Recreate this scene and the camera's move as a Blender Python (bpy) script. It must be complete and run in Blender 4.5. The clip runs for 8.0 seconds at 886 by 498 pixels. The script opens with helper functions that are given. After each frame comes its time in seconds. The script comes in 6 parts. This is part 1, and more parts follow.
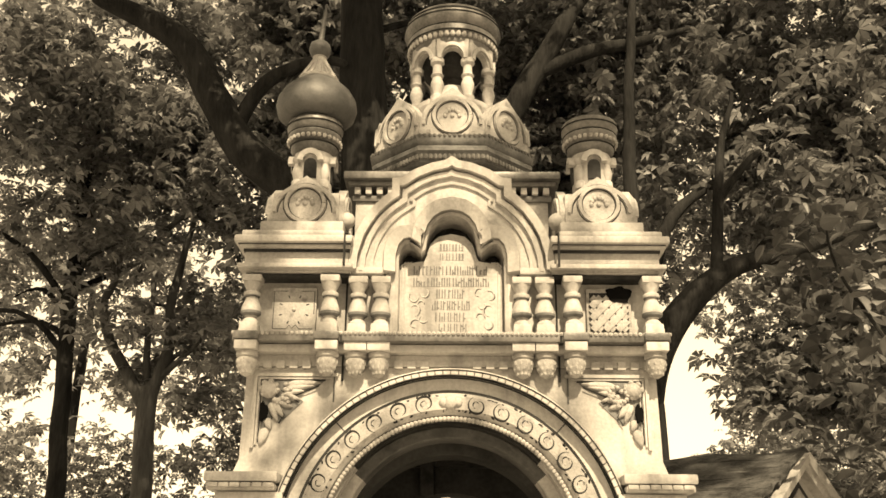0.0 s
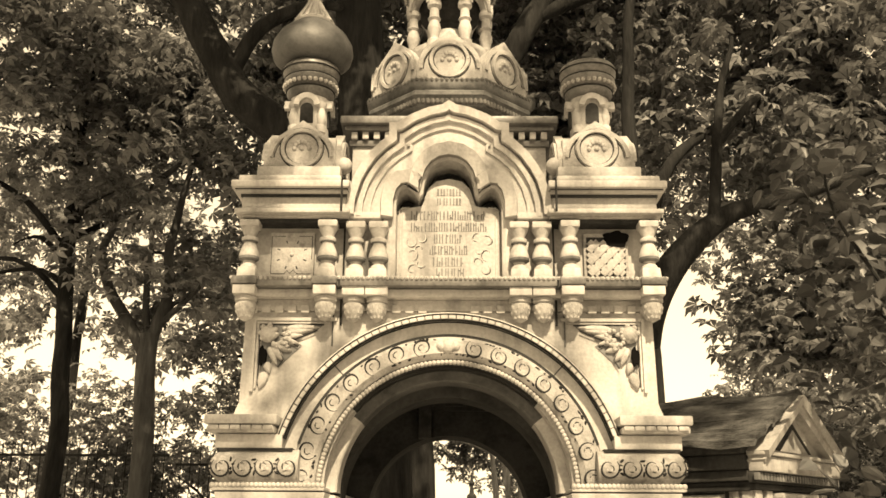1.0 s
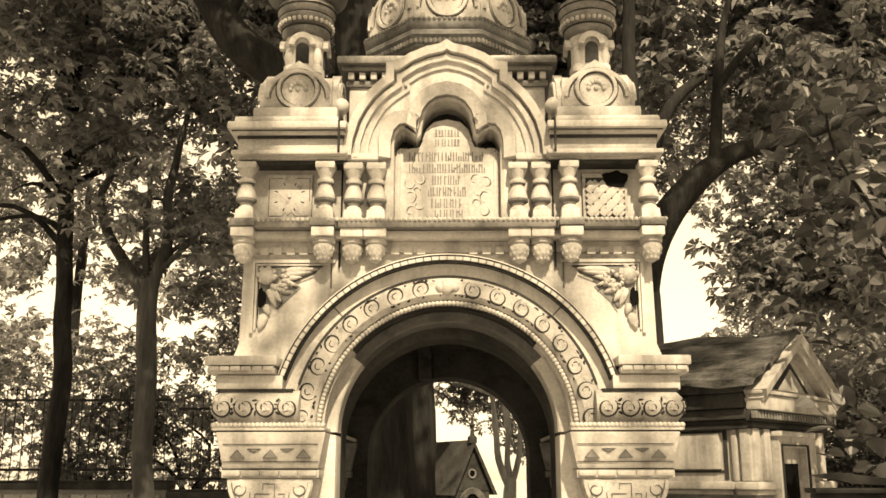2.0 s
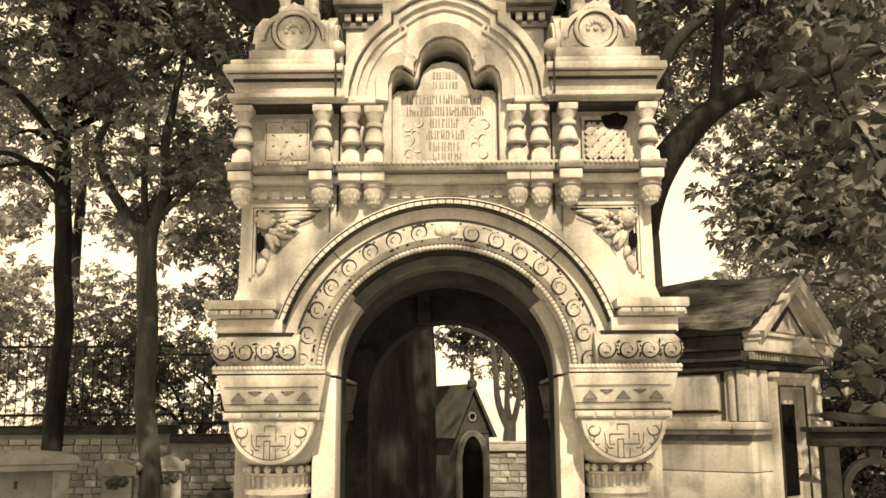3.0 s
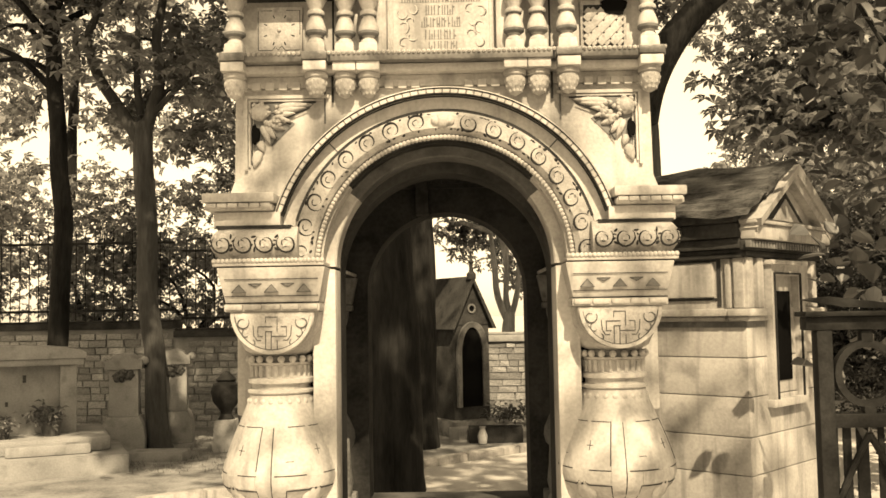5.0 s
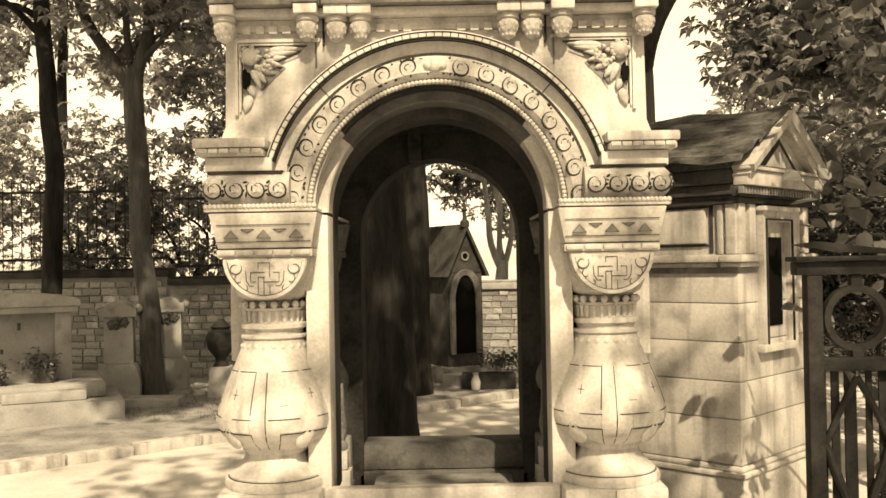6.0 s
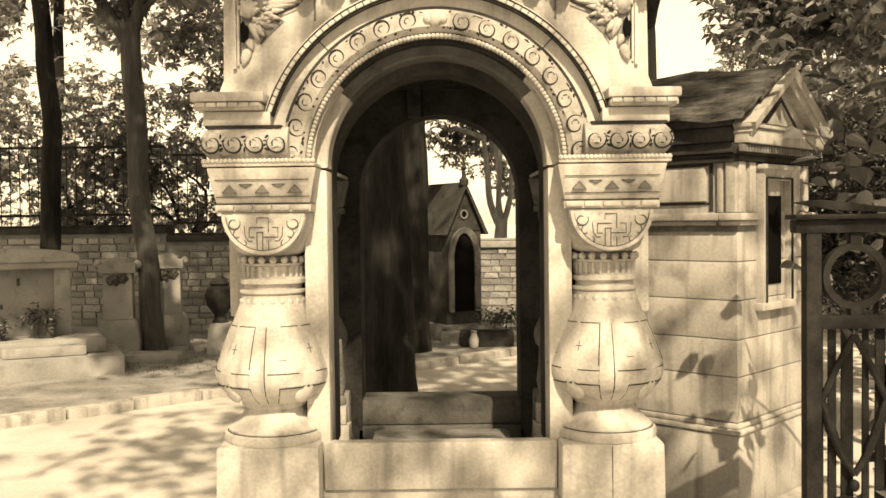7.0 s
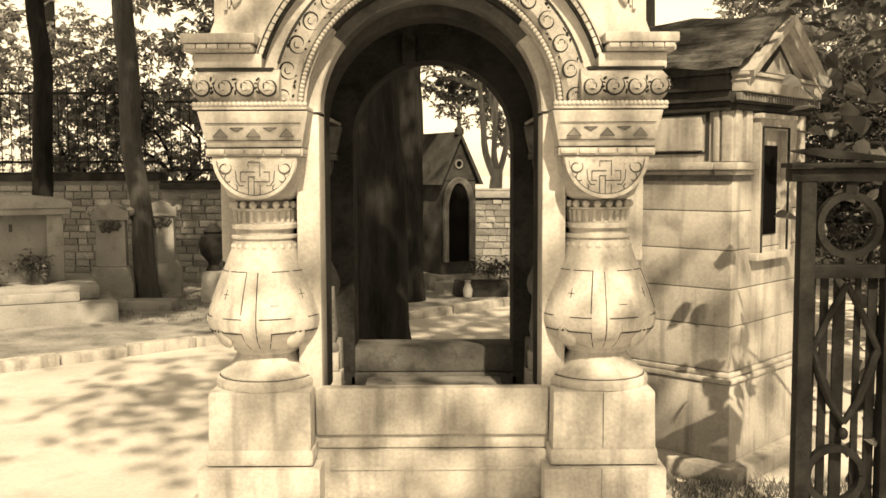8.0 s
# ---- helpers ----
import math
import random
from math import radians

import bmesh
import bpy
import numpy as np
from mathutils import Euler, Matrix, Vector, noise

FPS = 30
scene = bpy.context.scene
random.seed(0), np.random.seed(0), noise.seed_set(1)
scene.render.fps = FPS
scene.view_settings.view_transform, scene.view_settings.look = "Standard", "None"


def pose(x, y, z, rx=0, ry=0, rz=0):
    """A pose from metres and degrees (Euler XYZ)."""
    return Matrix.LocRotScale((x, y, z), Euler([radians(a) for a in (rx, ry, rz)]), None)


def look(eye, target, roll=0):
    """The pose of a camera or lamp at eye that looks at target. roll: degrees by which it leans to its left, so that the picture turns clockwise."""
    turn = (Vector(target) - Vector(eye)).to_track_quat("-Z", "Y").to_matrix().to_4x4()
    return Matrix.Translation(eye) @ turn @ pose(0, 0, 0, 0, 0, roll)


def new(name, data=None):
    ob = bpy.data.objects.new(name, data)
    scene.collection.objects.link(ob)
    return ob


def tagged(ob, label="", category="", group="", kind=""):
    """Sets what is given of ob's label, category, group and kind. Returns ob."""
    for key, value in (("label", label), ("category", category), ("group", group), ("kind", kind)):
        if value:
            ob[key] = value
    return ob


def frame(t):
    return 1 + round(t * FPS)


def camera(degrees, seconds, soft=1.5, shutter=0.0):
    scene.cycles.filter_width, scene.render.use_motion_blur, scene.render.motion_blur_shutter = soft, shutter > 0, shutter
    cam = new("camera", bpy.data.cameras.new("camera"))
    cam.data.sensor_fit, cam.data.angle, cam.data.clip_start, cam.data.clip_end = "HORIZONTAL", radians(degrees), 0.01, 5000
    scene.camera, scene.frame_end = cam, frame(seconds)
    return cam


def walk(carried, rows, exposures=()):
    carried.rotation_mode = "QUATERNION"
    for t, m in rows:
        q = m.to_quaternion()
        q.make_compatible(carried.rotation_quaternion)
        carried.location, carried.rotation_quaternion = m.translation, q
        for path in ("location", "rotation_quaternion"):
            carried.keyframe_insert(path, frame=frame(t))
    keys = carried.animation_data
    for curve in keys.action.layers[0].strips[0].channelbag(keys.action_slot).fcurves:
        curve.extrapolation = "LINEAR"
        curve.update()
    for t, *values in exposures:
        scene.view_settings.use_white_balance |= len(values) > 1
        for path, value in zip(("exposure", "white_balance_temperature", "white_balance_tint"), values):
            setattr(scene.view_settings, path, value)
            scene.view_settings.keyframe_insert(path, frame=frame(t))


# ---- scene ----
# camera: seconds, place in metres, yaw, pitch and roll in degrees
cam = camera(49.8, 8.0, soft=1.6)
PATH = (
    (0.0, 0.004, -0.022, 1.658, 0.60, 19.75, 0.48),
    (0.5, 0.004, -0.020, 1.653, 0.53, 18.06, 0.40),
    (1.0, 0.007, -0.020, 1.644, 0.46, 16.63, 0.29),
    (1.5, 0.011, -0.010, 1.635, 0.47, 15.05, 0.14),
    (3.0, 0.018, 0.008, 1.618, 0.45, 10.17, -0.37),
    (3.5, 0.021, 0.014, 1.614, 0.54, 8.67, -0.40),
    (4.0, 0.022, 0.016, 1.611, 0.70, 7.11, -0.56),
    (4.5, 0.022, 0.015, 1.607, 0.67, 5.53, -0.82),
    (6.0, 0.030, 0.017, 1.588, 0.15, 0.79, -1.03),
    (6.5, 0.031, 0.021, 1.582, 0.17, -0.40, -0.89),
    (7.0, 0.029, 0.024, 1.577, 0.12, -1.68, -0.71),
    (7.5, 0.033, 0.036, 1.567, 0.04, -2.99, -0.35),
    (8.0, 0.038, 0.048, 1.555, -0.15, -4.59, -0.23),
)
walk(cam, [(t, pose(x, y, z, 0, 0, yaw) @ pose(0, 0, 0, 90 + pitch) @ pose(0, 0, 0, 0, 0, roll)) for t, x, y, z, yaw, pitch, roll in PATH])

# ---- light: high sun behind the viewer, sepia-toned as the old-film print is ----
SUN_EL, SUN_AZ = 46.0, 9.0          # height; degrees to the right of straight behind the viewer
SEPIA = (1.0, 0.79, 0.495)
world = bpy.data.worlds.new("world")
scene.world = world
world.use_nodes = True
wn, wl = world.node_tree.nodes, world.node_tree.links
sky = wn.new("ShaderNodeTexSky")
sky.sky_type, sky.sun_disc = "NISHITA", False
sky.sun_elevation, sky.sun_rotation = radians(SUN_EL), radians(180 - SUN_AZ)
grey = wn.new("ShaderNodeHueSaturation")
grey.inputs["Saturation"].default_value = 0.0
tint = wn.new("ShaderNodeMix")
tint.data_type, tint.blend_type = "RGBA", "MULTIPLY"
tint.inputs[0].default_value = 1.0
tint.inputs[7].default_value = (*SEPIA, 1)
wl.new(sky.outputs[0], grey.inputs["Color"])
wl.new(grey.outputs[0], tint.inputs[6])
haze = wn.new("ShaderNodeMix")       # thin bright haze over the whole sky
haze.data_type, haze.blend_type = "RGBA", "ADD"
haze.inputs[0].default_value = 1.0
haze.inputs[7].default_value = (*[3.0 * c for c in SEPIA], 1)
wl.new(tint.outputs[2], haze.inputs[6])
wl.new(haze.outputs[2], wn["Background"].inputs["Color"])
wn["Background"].inputs["Strength"].default_value = 0.10
sun = new("sun", bpy.data.lights.new("sun", "SUN"))
sun.data.energy, sun.data.angle, sun.data.color = 4.6, radians(0.53), SEPIA
sun.matrix_world = look((8 * math.sin(radians(SUN_AZ)), -8 * math.cos(radians(SUN_AZ)), 8 * math.tan(radians(SUN_EL))), (0, 0, 0))
scene.view_settings.exposure = 0.96


# ---- materials ----
def material(name, dark, light, scale=4.0, rough=0.85, bump=0.3, fine=60.0, spots=0.0, metal=0.0, per_piece=0.0, stretch=(1, 1, 1), depth=0.01, island=False, streaks=0.0):
    """Two colours mixed by broad stains and fine grain, with relief; spots: share of dark lichen or dirt marks."""
    m = bpy.data.materials.new(name)
    m.use_nodes = True
    n, l = m.node_tree.nodes, m.node_tree.links
    bsdf = n["Principled BSDF"]
    bsdf.inputs["Roughness"].default_value, bsdf.inputs["Metallic"].default_value = rough, metal
    coord, place = n.new("ShaderNodeTexCoord"), n.new("ShaderNodeMapping")
    place.inputs["Scale"].default_value = stretch
    l.new(coord.outputs["Object"], place.inputs["Vector"])
    broad, grain = n.new("ShaderNodeTexNoise"), n.new("ShaderNodeTexNoise")
    broad.inputs["Scale"].default_value, broad.inputs["Detail"].default_value = scale, 6
    grain.inputs["Scale"].default_value, grain.inputs["Detail"].default_value = fine, 4
    for tex in (broad, grain):
        l.new(place.outputs[0], tex.inputs["Vector"])
    mix = n.new("ShaderNodeMath")
    mix.operation = "MULTIPLY_ADD"
    l.new(grain.outputs[0], mix.inputs[0])
    mix.inputs[1].default_value = 0.45
    l.new(broad.outputs[0], mix.inputs[2])
    ramp = n.new("ShaderNodeValToRGB")
    ramp.color_ramp.elements[0].position, ramp.color_ramp.elements[1].position = 0.5, 0.95
    ramp.color_ramp.elements[0].color, ramp.color_ramp.elements[1].color = (*dark, 1), (*light, 1)
    l.new(mix.outputs[0], ramp.inputs[0])
    out = ramp.outputs[0]
    if spots:
        patch = n.new("ShaderNodeTexNoise")
        patch.inputs["Scale"].default_value, patch.inputs["Detail"].default_value = scale * 2.3, 8
        l.new(place.outputs[0], patch.inputs["Vector"])
        cut = n.new("ShaderNodeMapRange")
        cut.inputs["From Min"].default_value, cut.inputs["From Max"].default_value = 0.56, 0.70
        cut.inputs["To Max"].default_value = spots
        l.new(patch.outputs[0], cut.inputs[0])
        over = n.new("ShaderNodeMix")
        over.data_type = "RGBA"
        over.inputs[7].default_value = (*[c * 0.35 for c in dark], 1)
        l.new(cut.outputs[0], over.inputs[0])
        l.new(out, over.inputs[6])
        out = over.outputs[2]
    if streaks:
        run, long = n.new("ShaderNodeTexNoise"), n.new("ShaderNodeMapping")
        long.inputs["Scale"].default_value = (9, 9, 0.9)
        run.inputs["Scale"].default_value, run.inputs["Detail"].default_value = 1.6, 7
        l.new(coord.outputs["Object"], long.inputs["Vector"])
        l.new(long.outputs[0], run.inputs["Vector"])
        cut2 = n.new("ShaderNodeMapRange")
        cut2.inputs["From Min"].default_value, cut2.inputs["From Max"].default_value = 0.52, 0.72
        cut2.inputs["To Max"].default_value = streaks
        l.new(run.outputs[0], cut2.inputs[0])
        over2 = n.new("ShaderNodeMix")
        over2.data_type = "RGBA"
        over2.inputs[7].default_value = (*[c * 0.3 for c in dark], 1)
        l.new(cut2.outputs[0], over2.inputs[0])
        l.new(out, over2.inputs[6])
        out = over2.outputs[2]
    if per_piece:
        info = n.new("ShaderNodeNewGeometry" if island else "ShaderNodeObjectInfo")
        vary = n.new("ShaderNodeMapRange")
        vary.inputs["To Min"].default_value, vary.inputs["To Max"].default_value = 1 - per_piece, 1 + per_piece
        l.new(info.outputs["Random Per Island" if island else "Random"], vary.inputs[0])
        tone = n.new("ShaderNodeVectorMath")
        tone.operation = "SCALE"
        l.new(out, tone.inputs[0])
        l.new(vary.outputs[0], tone.inputs["Scale"])
        out = tone.outputs[0]
    l.new(out, bsdf.inputs["Base Color"])
    if bump:
        rise = n.new("ShaderNodeBump")
        rise.inputs["Strength"].default_value, rise.inputs["Distance"].default_value = bump, depth
        l.new(mix.outputs[0], rise.inputs["Height"])
        l.new(rise.outputs[0], bsdf.inputs["Normal"])
    return m


def g(v, warm=0.0):
    return (v * (1 + warm), v, v * (1 - warm))


STONE = material("carved_limestone", g(0.28, 0.03), g(0.53, 0.03), 3, 0.7, 0.3, 70, 0.35, streaks=0.5)
BED = material("carving_bed", g(0.22, 0.03), g(0.44, 0.03), 9, 0.85, 0.5, 110, 0.6)
WORNDARK = material("weathered_and_shaded_stone", g(0.05, 0.02), g(0.19, 0.03), 5, 0.42, 0.4, 70, 0.6, streaks=0.4)
# smoke stain and painted shade in one dark colour
DIMSTONE = material("smoke_and_shade_stone", g(0.04), g(0.11), 6, 0.9, 0.4, 60, 0.5)
# near-black, giving raised lines the dark of cuts
GROOVE = material("near_black_groove", g(0.010), g(0.04), 14, 0.95, 0.3, 90)
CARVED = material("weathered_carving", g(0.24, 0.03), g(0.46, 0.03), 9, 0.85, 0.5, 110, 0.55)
# dark stone for soot marks and for painted shade
SOOTSHADE = material("soot_and_shade_stone", g(0.07), g(0.20), 6, 0.9, 0.4, 60, 0.5)
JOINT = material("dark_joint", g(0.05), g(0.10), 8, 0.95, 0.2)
# near-black stone, for soot and for shade put into the colour
DARKSTONE = material("deep_soot_and_shade_stone", g(0.016), g(0.055), 4, 0.9, 0.4, 50, 0.5)
SLATE = material("dark_dome_metal", g(0.05), g(0.11), 9, 0.55, 0.3, 80, 0.4, 0.2)
CHAPEL = material("chapel_limestone", g(0.25, 0.03), g(0.44, 0.03), 2.5, 0.85, 0.3, 60, 0.5, streaks=0.55)
ROOF = material("mossy_roof_stone", g(0.005), g(0.12), 6, 0.95, 1.0, 50, 0.8, stretch=(1, 1, 4))
IRON = material("old_iron", g(0.010), g(0.030), 12, 0.6, 0.3, 90, 0.3, 0.15)
BARK = material("tree_bark", g(0.007), g(0.03), 7, 0.95, 1.0, 45, 0.3, stretch=(1, 1, 0.18), depth=0.03)
LEAF = material("leaf", g(0.08), g(0.30), 1.2, 0.36, 0.0, 9, per_piece=0.55, island=True)
GREYBARK = material("grey_bark", g(0.16), g(0.36), 7, 0.95, 1.0, 45, 0.3, stretch=(1, 1, 0.18), depth=0.03)
PALEBARK = material("pale_bark", g(0.022), g(0.07), 7, 0.95, 1.0, 45, 0.3, stretch=(1, 1, 0.18), depth=0.03)
for dull in (BARK, DARKSTONE, GROOVE, IRON):
    dull.node_tree.nodes["Principled BSDF"].inputs["Specular IOR Level"].default_value = 0.12
# light shines through the leaves as well
ln, ll = LEAF.node_tree.nodes, LEAF.node_tree.links
thin, blend = ln.new("ShaderNodeBsdfTranslucent"), ln.new("ShaderNodeMixShader")
blend.inputs[0].default_value = 0.42
ll.new(ln["Principled BSDF"].inputs["Base Color"].links[0].from_socket, thin.inputs["Color"])
ll.new(ln["Principled BSDF"].outputs[0], blend.inputs[1])
ll.new(thin.outputs[0], blend.inputs[2])
ll.new(blend.outputs[0], ln["Material Output"].inputs["Surface"])
ROAD = material("sandy_road", g(0.34, 0.03), g(0.52, 0.03), 1.2, 0.95, 0.5, 45, 0.25)
SOIL = material("earth_and_litter", g(0.10), g(0.28), 3, 1.0, 0.9, 40, 0.4)
GRASS = material("short_grass", g(0.06), g(0.16), 3, 0.8, 0.0, 30)
WALLSTONE = material("rough_wall_stone", g(0.15), g(0.34), 5, 0.95, 0.8, 50, 0.4, per_piece=0.3)
MORTAR = material("mortar", g(0.15), g(0.27), 6, 0.95, 0.5, 60)
TOMB = material("pale_tomb_stone", g(0.18), g(0.31), 3, 0.8, 0.3, 60, 0.4)
VOID = material("dark_interior", g(0.004), g(0.008), 3, 0.9, 0.0)
VOID.node_tree.nodes["Principled BSDF"].inputs["Specular IOR Level"].default_value = 0.0
DARKLEAF = material("dark_leaf", g(0.018), g(0.06), 1.5, 0.5, 0.0, 9, per_piece=0.5, island=True)
SAPLEAF = material("young_leaf", g(0.04), g(0.12), 1.5, 0.45, 0.0, 9, per_piece=0.4, island=True)
POT = material("clay_pot", g(0.03), g(0.08), 9, 0.8, 0.3)


# ---- building tools ----
def mesh_of(name, bm, mat, smooth=False):
    me = bpy.data.meshes.new(name)
    bmesh.ops.recalc_face_normals(bm, faces=bm.faces)
    bm.to_mesh(me)
    bm.free()
    me.materials.append(mat)
    if smooth:
        me.shade_smooth()
        me.set_sharp_from_angle(angle=radians(38))
    return me


def thing(name, place, label, category, group="", kind=""):
    ob = new(name)
    ob.empty_display_size = 0.1
    ob.location = place
    return tagged(ob, label, category, group, kind)


def part(name, bm, mat, parent, label="", smooth=True, at=None):
    """One mesh under a thing or a part; coordinates are the world's unless at gives a place."""
    ob = new(name, bm if isinstance(bm, bpy.types.Mesh) else mesh_of(name, bm, mat, smooth))
    up, off = parent, Vector((0, 0, 0))
    while up is not None:
        off += up.location
        up = up.parent
    ob.parent = parent
    ob.location = (Vector(at) if at else Vector((0, 0, 0))) - off
    return tagged(ob, label)


def solo(name, bm, mat, label, category, group="", kind="", smooth=True):
    return tagged(new(name, mesh_of(name, bm, mat, smooth)), label, category, group, kind)


def B():
    return bmesh.new()


def box(bm, x0, x1, y0, y1, z0, z1, bevel=0.006, top=None):
    """A bevelled block; top: factor by which its upper end is wider or narrower."""
    made = bmesh.ops.create_cube(bm, size=1)["verts"]
    cx, cy = (x0 + x1) / 2, (y0 + y1) / 2
    for v in made:
        s = top if top and v.co.z > 0 else 1.0
        v.co = (cx + v.co.x * (x1 - x0) * s, cy + v.co.y * (y1 - y0) * s, z0 + (v.co.z + 0.5) * (z1 - z0))
    if bevel:
        edges = list({e for v in made for e in v.link_edges})
        bmesh.ops.bevel(bm, geom=edges, offset=bevel, segments=2, profile=0.6, affect="EDGES")
    return bm


def lathe(bm, profile, cx, cy, seg=32, turn=0.0, arc=2 * math.pi):
    """Turns (radius, height) pairs about an upright axis."""
    full = abs(arc - 2 * math.pi) < 1e-6
    count = seg if full else seg + 1
    rings = []
    for r, z in profile:
        rings.append([bm.verts.new((cx + r * math.cos(turn + arc * k / seg), cy + r * math.sin(turn + arc * k / seg), z)) for k in range(count)])
    for a, b in zip(rings, rings[1:]):
        for k in range(seg):
            j = (k + 1) % count
            bm.faces.new((a[k], a[j], b[j], b[k]))
    if full:
        bm.faces.new(rings[0][::-1])
        bm.faces.new(rings[-1])
    return bm


def prism(bm, outline, y0, y1, bevel=0.0):
    """An outline of (x, z) pairs pushed from y0 back to y1."""
    a = [bm.verts.new((x, y0, z)) for x, z in outline]
    b = [bm.verts.new((x, y1, z)) for x, z in outline]
    front = bm.faces.new(a)
    bm.faces.new(b[::-1])
    n = len(a)
    for k in range(n):
        bm.faces.new((a[k], b[k], b[(k + 1) % n], a[(k + 1) % n]))
    if bevel:
        bmesh.ops.bevel(bm, geom=list(front.edges), offset=bevel, segments=2, profile=0.6, affect="EDGES")
    return bm


def sweep(bm, line, section, closed=False):
    """Carries a section of (outward, y) pairs along a line of (x, z) pairs; outward is to the line's left."""
    line = [Vector(p) for p in line]
    rings = []
    for k, p in enumerate(line):
        a = line[k - 1] if k else p
        b = line[k + 1] if k + 1 < len(line) else p
        d1 = (p - a).normalized() if k else (b - p).normalized()
        d2 = (b - p).normalized() if k + 1 < len(line) else d1
        n1, n2 = Vector((-d1.y, d1.x)), Vector((-d2.y, d2.x))
        n = (n1 + n2).normalized()
        n = n / max(0.5, n.dot(n1))
        rings.append([bm.verts.new((p.x + n.x * u, y, p.y + n.y * u)) for u, y in section])
    m = len(section)
    for a, b in zip(rings, rings[1:]):
        for k in range(m):
            bm.faces.new((a[k], a[(k + 1) % m], b[(k + 1) % m], b[k]))
    bm.faces.new(rings[0])
    bm.faces.new(rings[-1][::-1])
    return bm


def arc(cx, cz, r, a0, a1, n=24):
    """Points on a circle, from a0 to a1 degrees."""
    return [(cx + r * math.cos(radians(a0 + (a1 - a0) * k / n)), cz + r * math.sin(radians(a0 + (a1 - a0) * k / n))) for k in range(n + 1)]


def tube(bm, pts, radii, seg=8):
    rings = []
    pts = [Vector(p) for p in pts]
    for k, p in enumerate(pts):
        d = (pts[min(k + 1, len(pts) - 1)] - pts[max(k - 1, 0)]).normalized()
        side = d.cross(Vector((0.3, 0.9, 0.1))).normalized()
        other = d.cross(side)
        r = radii[k]
        rings.append([bm.verts.new(p + side * r * math.cos(2 * math.pi * j / seg) + other * r * math.sin(2 * math.pi * j / seg)) for j in range(seg)])
    for a, b in zip(rings, rings[1:]):
        for k in range(seg):
            bm.faces.new((a[k], a[(k + 1) % seg], b[(k + 1) % seg], b[k]))
    bm.faces.new(rings[0][::-1])
    bm.faces.new(rings[-1])
    return bm


def ball(bm, c, r, squash=1.0, rings=6, seg=10):
    made = bmesh.ops.create_uvsphere(bm, u_segments=seg, v_segments=rings, radius=r)["verts"]
    for v in made:
        v.co = Vector((c[0] + v.co.x, c[1] + v.co.y, c[2] + v.co.z * squash))
    return bm


def groove(line, y, wide=0.003):
    """A thin tube that draws a narrow cut along (x, z) pairs on an upright face."""
    return tube(B(), [(x, y, z) for x, z in line], [wide] * len(line), 5)


def crescent(cx, cz, y, r, a0, sweep_by, wide=0.006, face=None):
    """A curling cut, thick in the middle and thin at both ends, that closes to a hook."""
    pts, radii = [], []
    for k in range(17):
        u = k / 16
        a, q = radians(a0 + sweep_by * u), r * (1 - 0.55 * max(0.0, u - 0.55) / 0.45)
        pts.append((cx + q * math.cos(a), face(cz + q * math.sin(a)) if face else y, cz + q * math.sin(a)))
        radii.append(wide * (0.25 + 0.75 * math.sin(math.pi * min(1, u * 1.05 + 0.02))))
    return tube(B(), pts, radii, 6)


def bpart(name, parent, mat, label="", *boxes):
    """One part for each block given as x0, x1, y0, y1, z0, z1, bevel."""
    for b in boxes:
        part(name, box(B(), *b), mat, parent, label)


def stuff(ob):
    ob["kind"] = "stuff"
    return ob


# ---- ground ----
bm = B()
N = 60
for iy in range(N + 1):
    for ix in range(N + 1):
        u, v = ix / N * 2 - 1, iy / N * 2 - 1
        x, y = 8 * u + 392 * u ** 7, 8 + 10 * v + 390 * v ** 7
        bm.verts.new((x, y, -0.012 + 0.012 * noise.noise((x * 0.7, y * 0.7, 3))))
bm.verts.ensure_lookup_table()
for iy in range(N):
    for ix in range(N):
        k = iy * (N + 1) + ix
        bm.faces.new((bm.verts[k], bm.verts[k + 1], bm.verts[k + N + 2], bm.verts[k + N + 1]))
ground = solo("ground", bm, ROAD, "pale sandy cemetery path with leaf shade", "ground", kind="structure")

# ---- the carved tomb chapel ----
TC = thing("tomb_chapel", (0, 4.7, 0), "pale carved limestone open tomb chapel with bulbous piers", "tomb")

# plinth, sill wall and floor; inner stones carry the interior shade in colour
bm = box(B(), -1.02, 1.02, 3.84, 5.62, -0.03, 0.18, 0.01)
part("plinth", bm, STONE, TC)
bm = box(B(), -0.52, 0.52, 3.99, 4.35, 0.18, 0.385, 0.006)
box(bm, -0.52, 0.52, 4.02, 4.33, 0.389, 0.45, 0.01)
part("apron", bm, STONE, TC, "pale stone apron below the opening")
bm = B()
sweep(bm, [(-0.43, 0.19), (-0.43, 0.305), (0.43, 0.305), (0.43, 0.19)], [(0, 3.984), (0.012, 3.984), (0.012, 3.995), (0, 3.995)])
part("panel_moulding", bm, STONE, TC)
bm = box(B(), -0.491, 0.491, 4.0, 4.07, 0.45, 0.652, 0.012)
part("sill", bm, STONE, TC, "smooth stone sill slab")
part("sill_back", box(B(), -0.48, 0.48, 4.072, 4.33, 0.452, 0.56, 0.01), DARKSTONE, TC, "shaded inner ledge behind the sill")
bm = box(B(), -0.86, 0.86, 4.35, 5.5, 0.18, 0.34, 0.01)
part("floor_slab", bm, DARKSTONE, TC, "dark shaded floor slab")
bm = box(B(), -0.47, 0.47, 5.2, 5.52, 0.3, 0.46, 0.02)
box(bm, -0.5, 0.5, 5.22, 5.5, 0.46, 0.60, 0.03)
part("rear_sill", bm, DIMSTONE, TC, "shaded rounded rear sill")
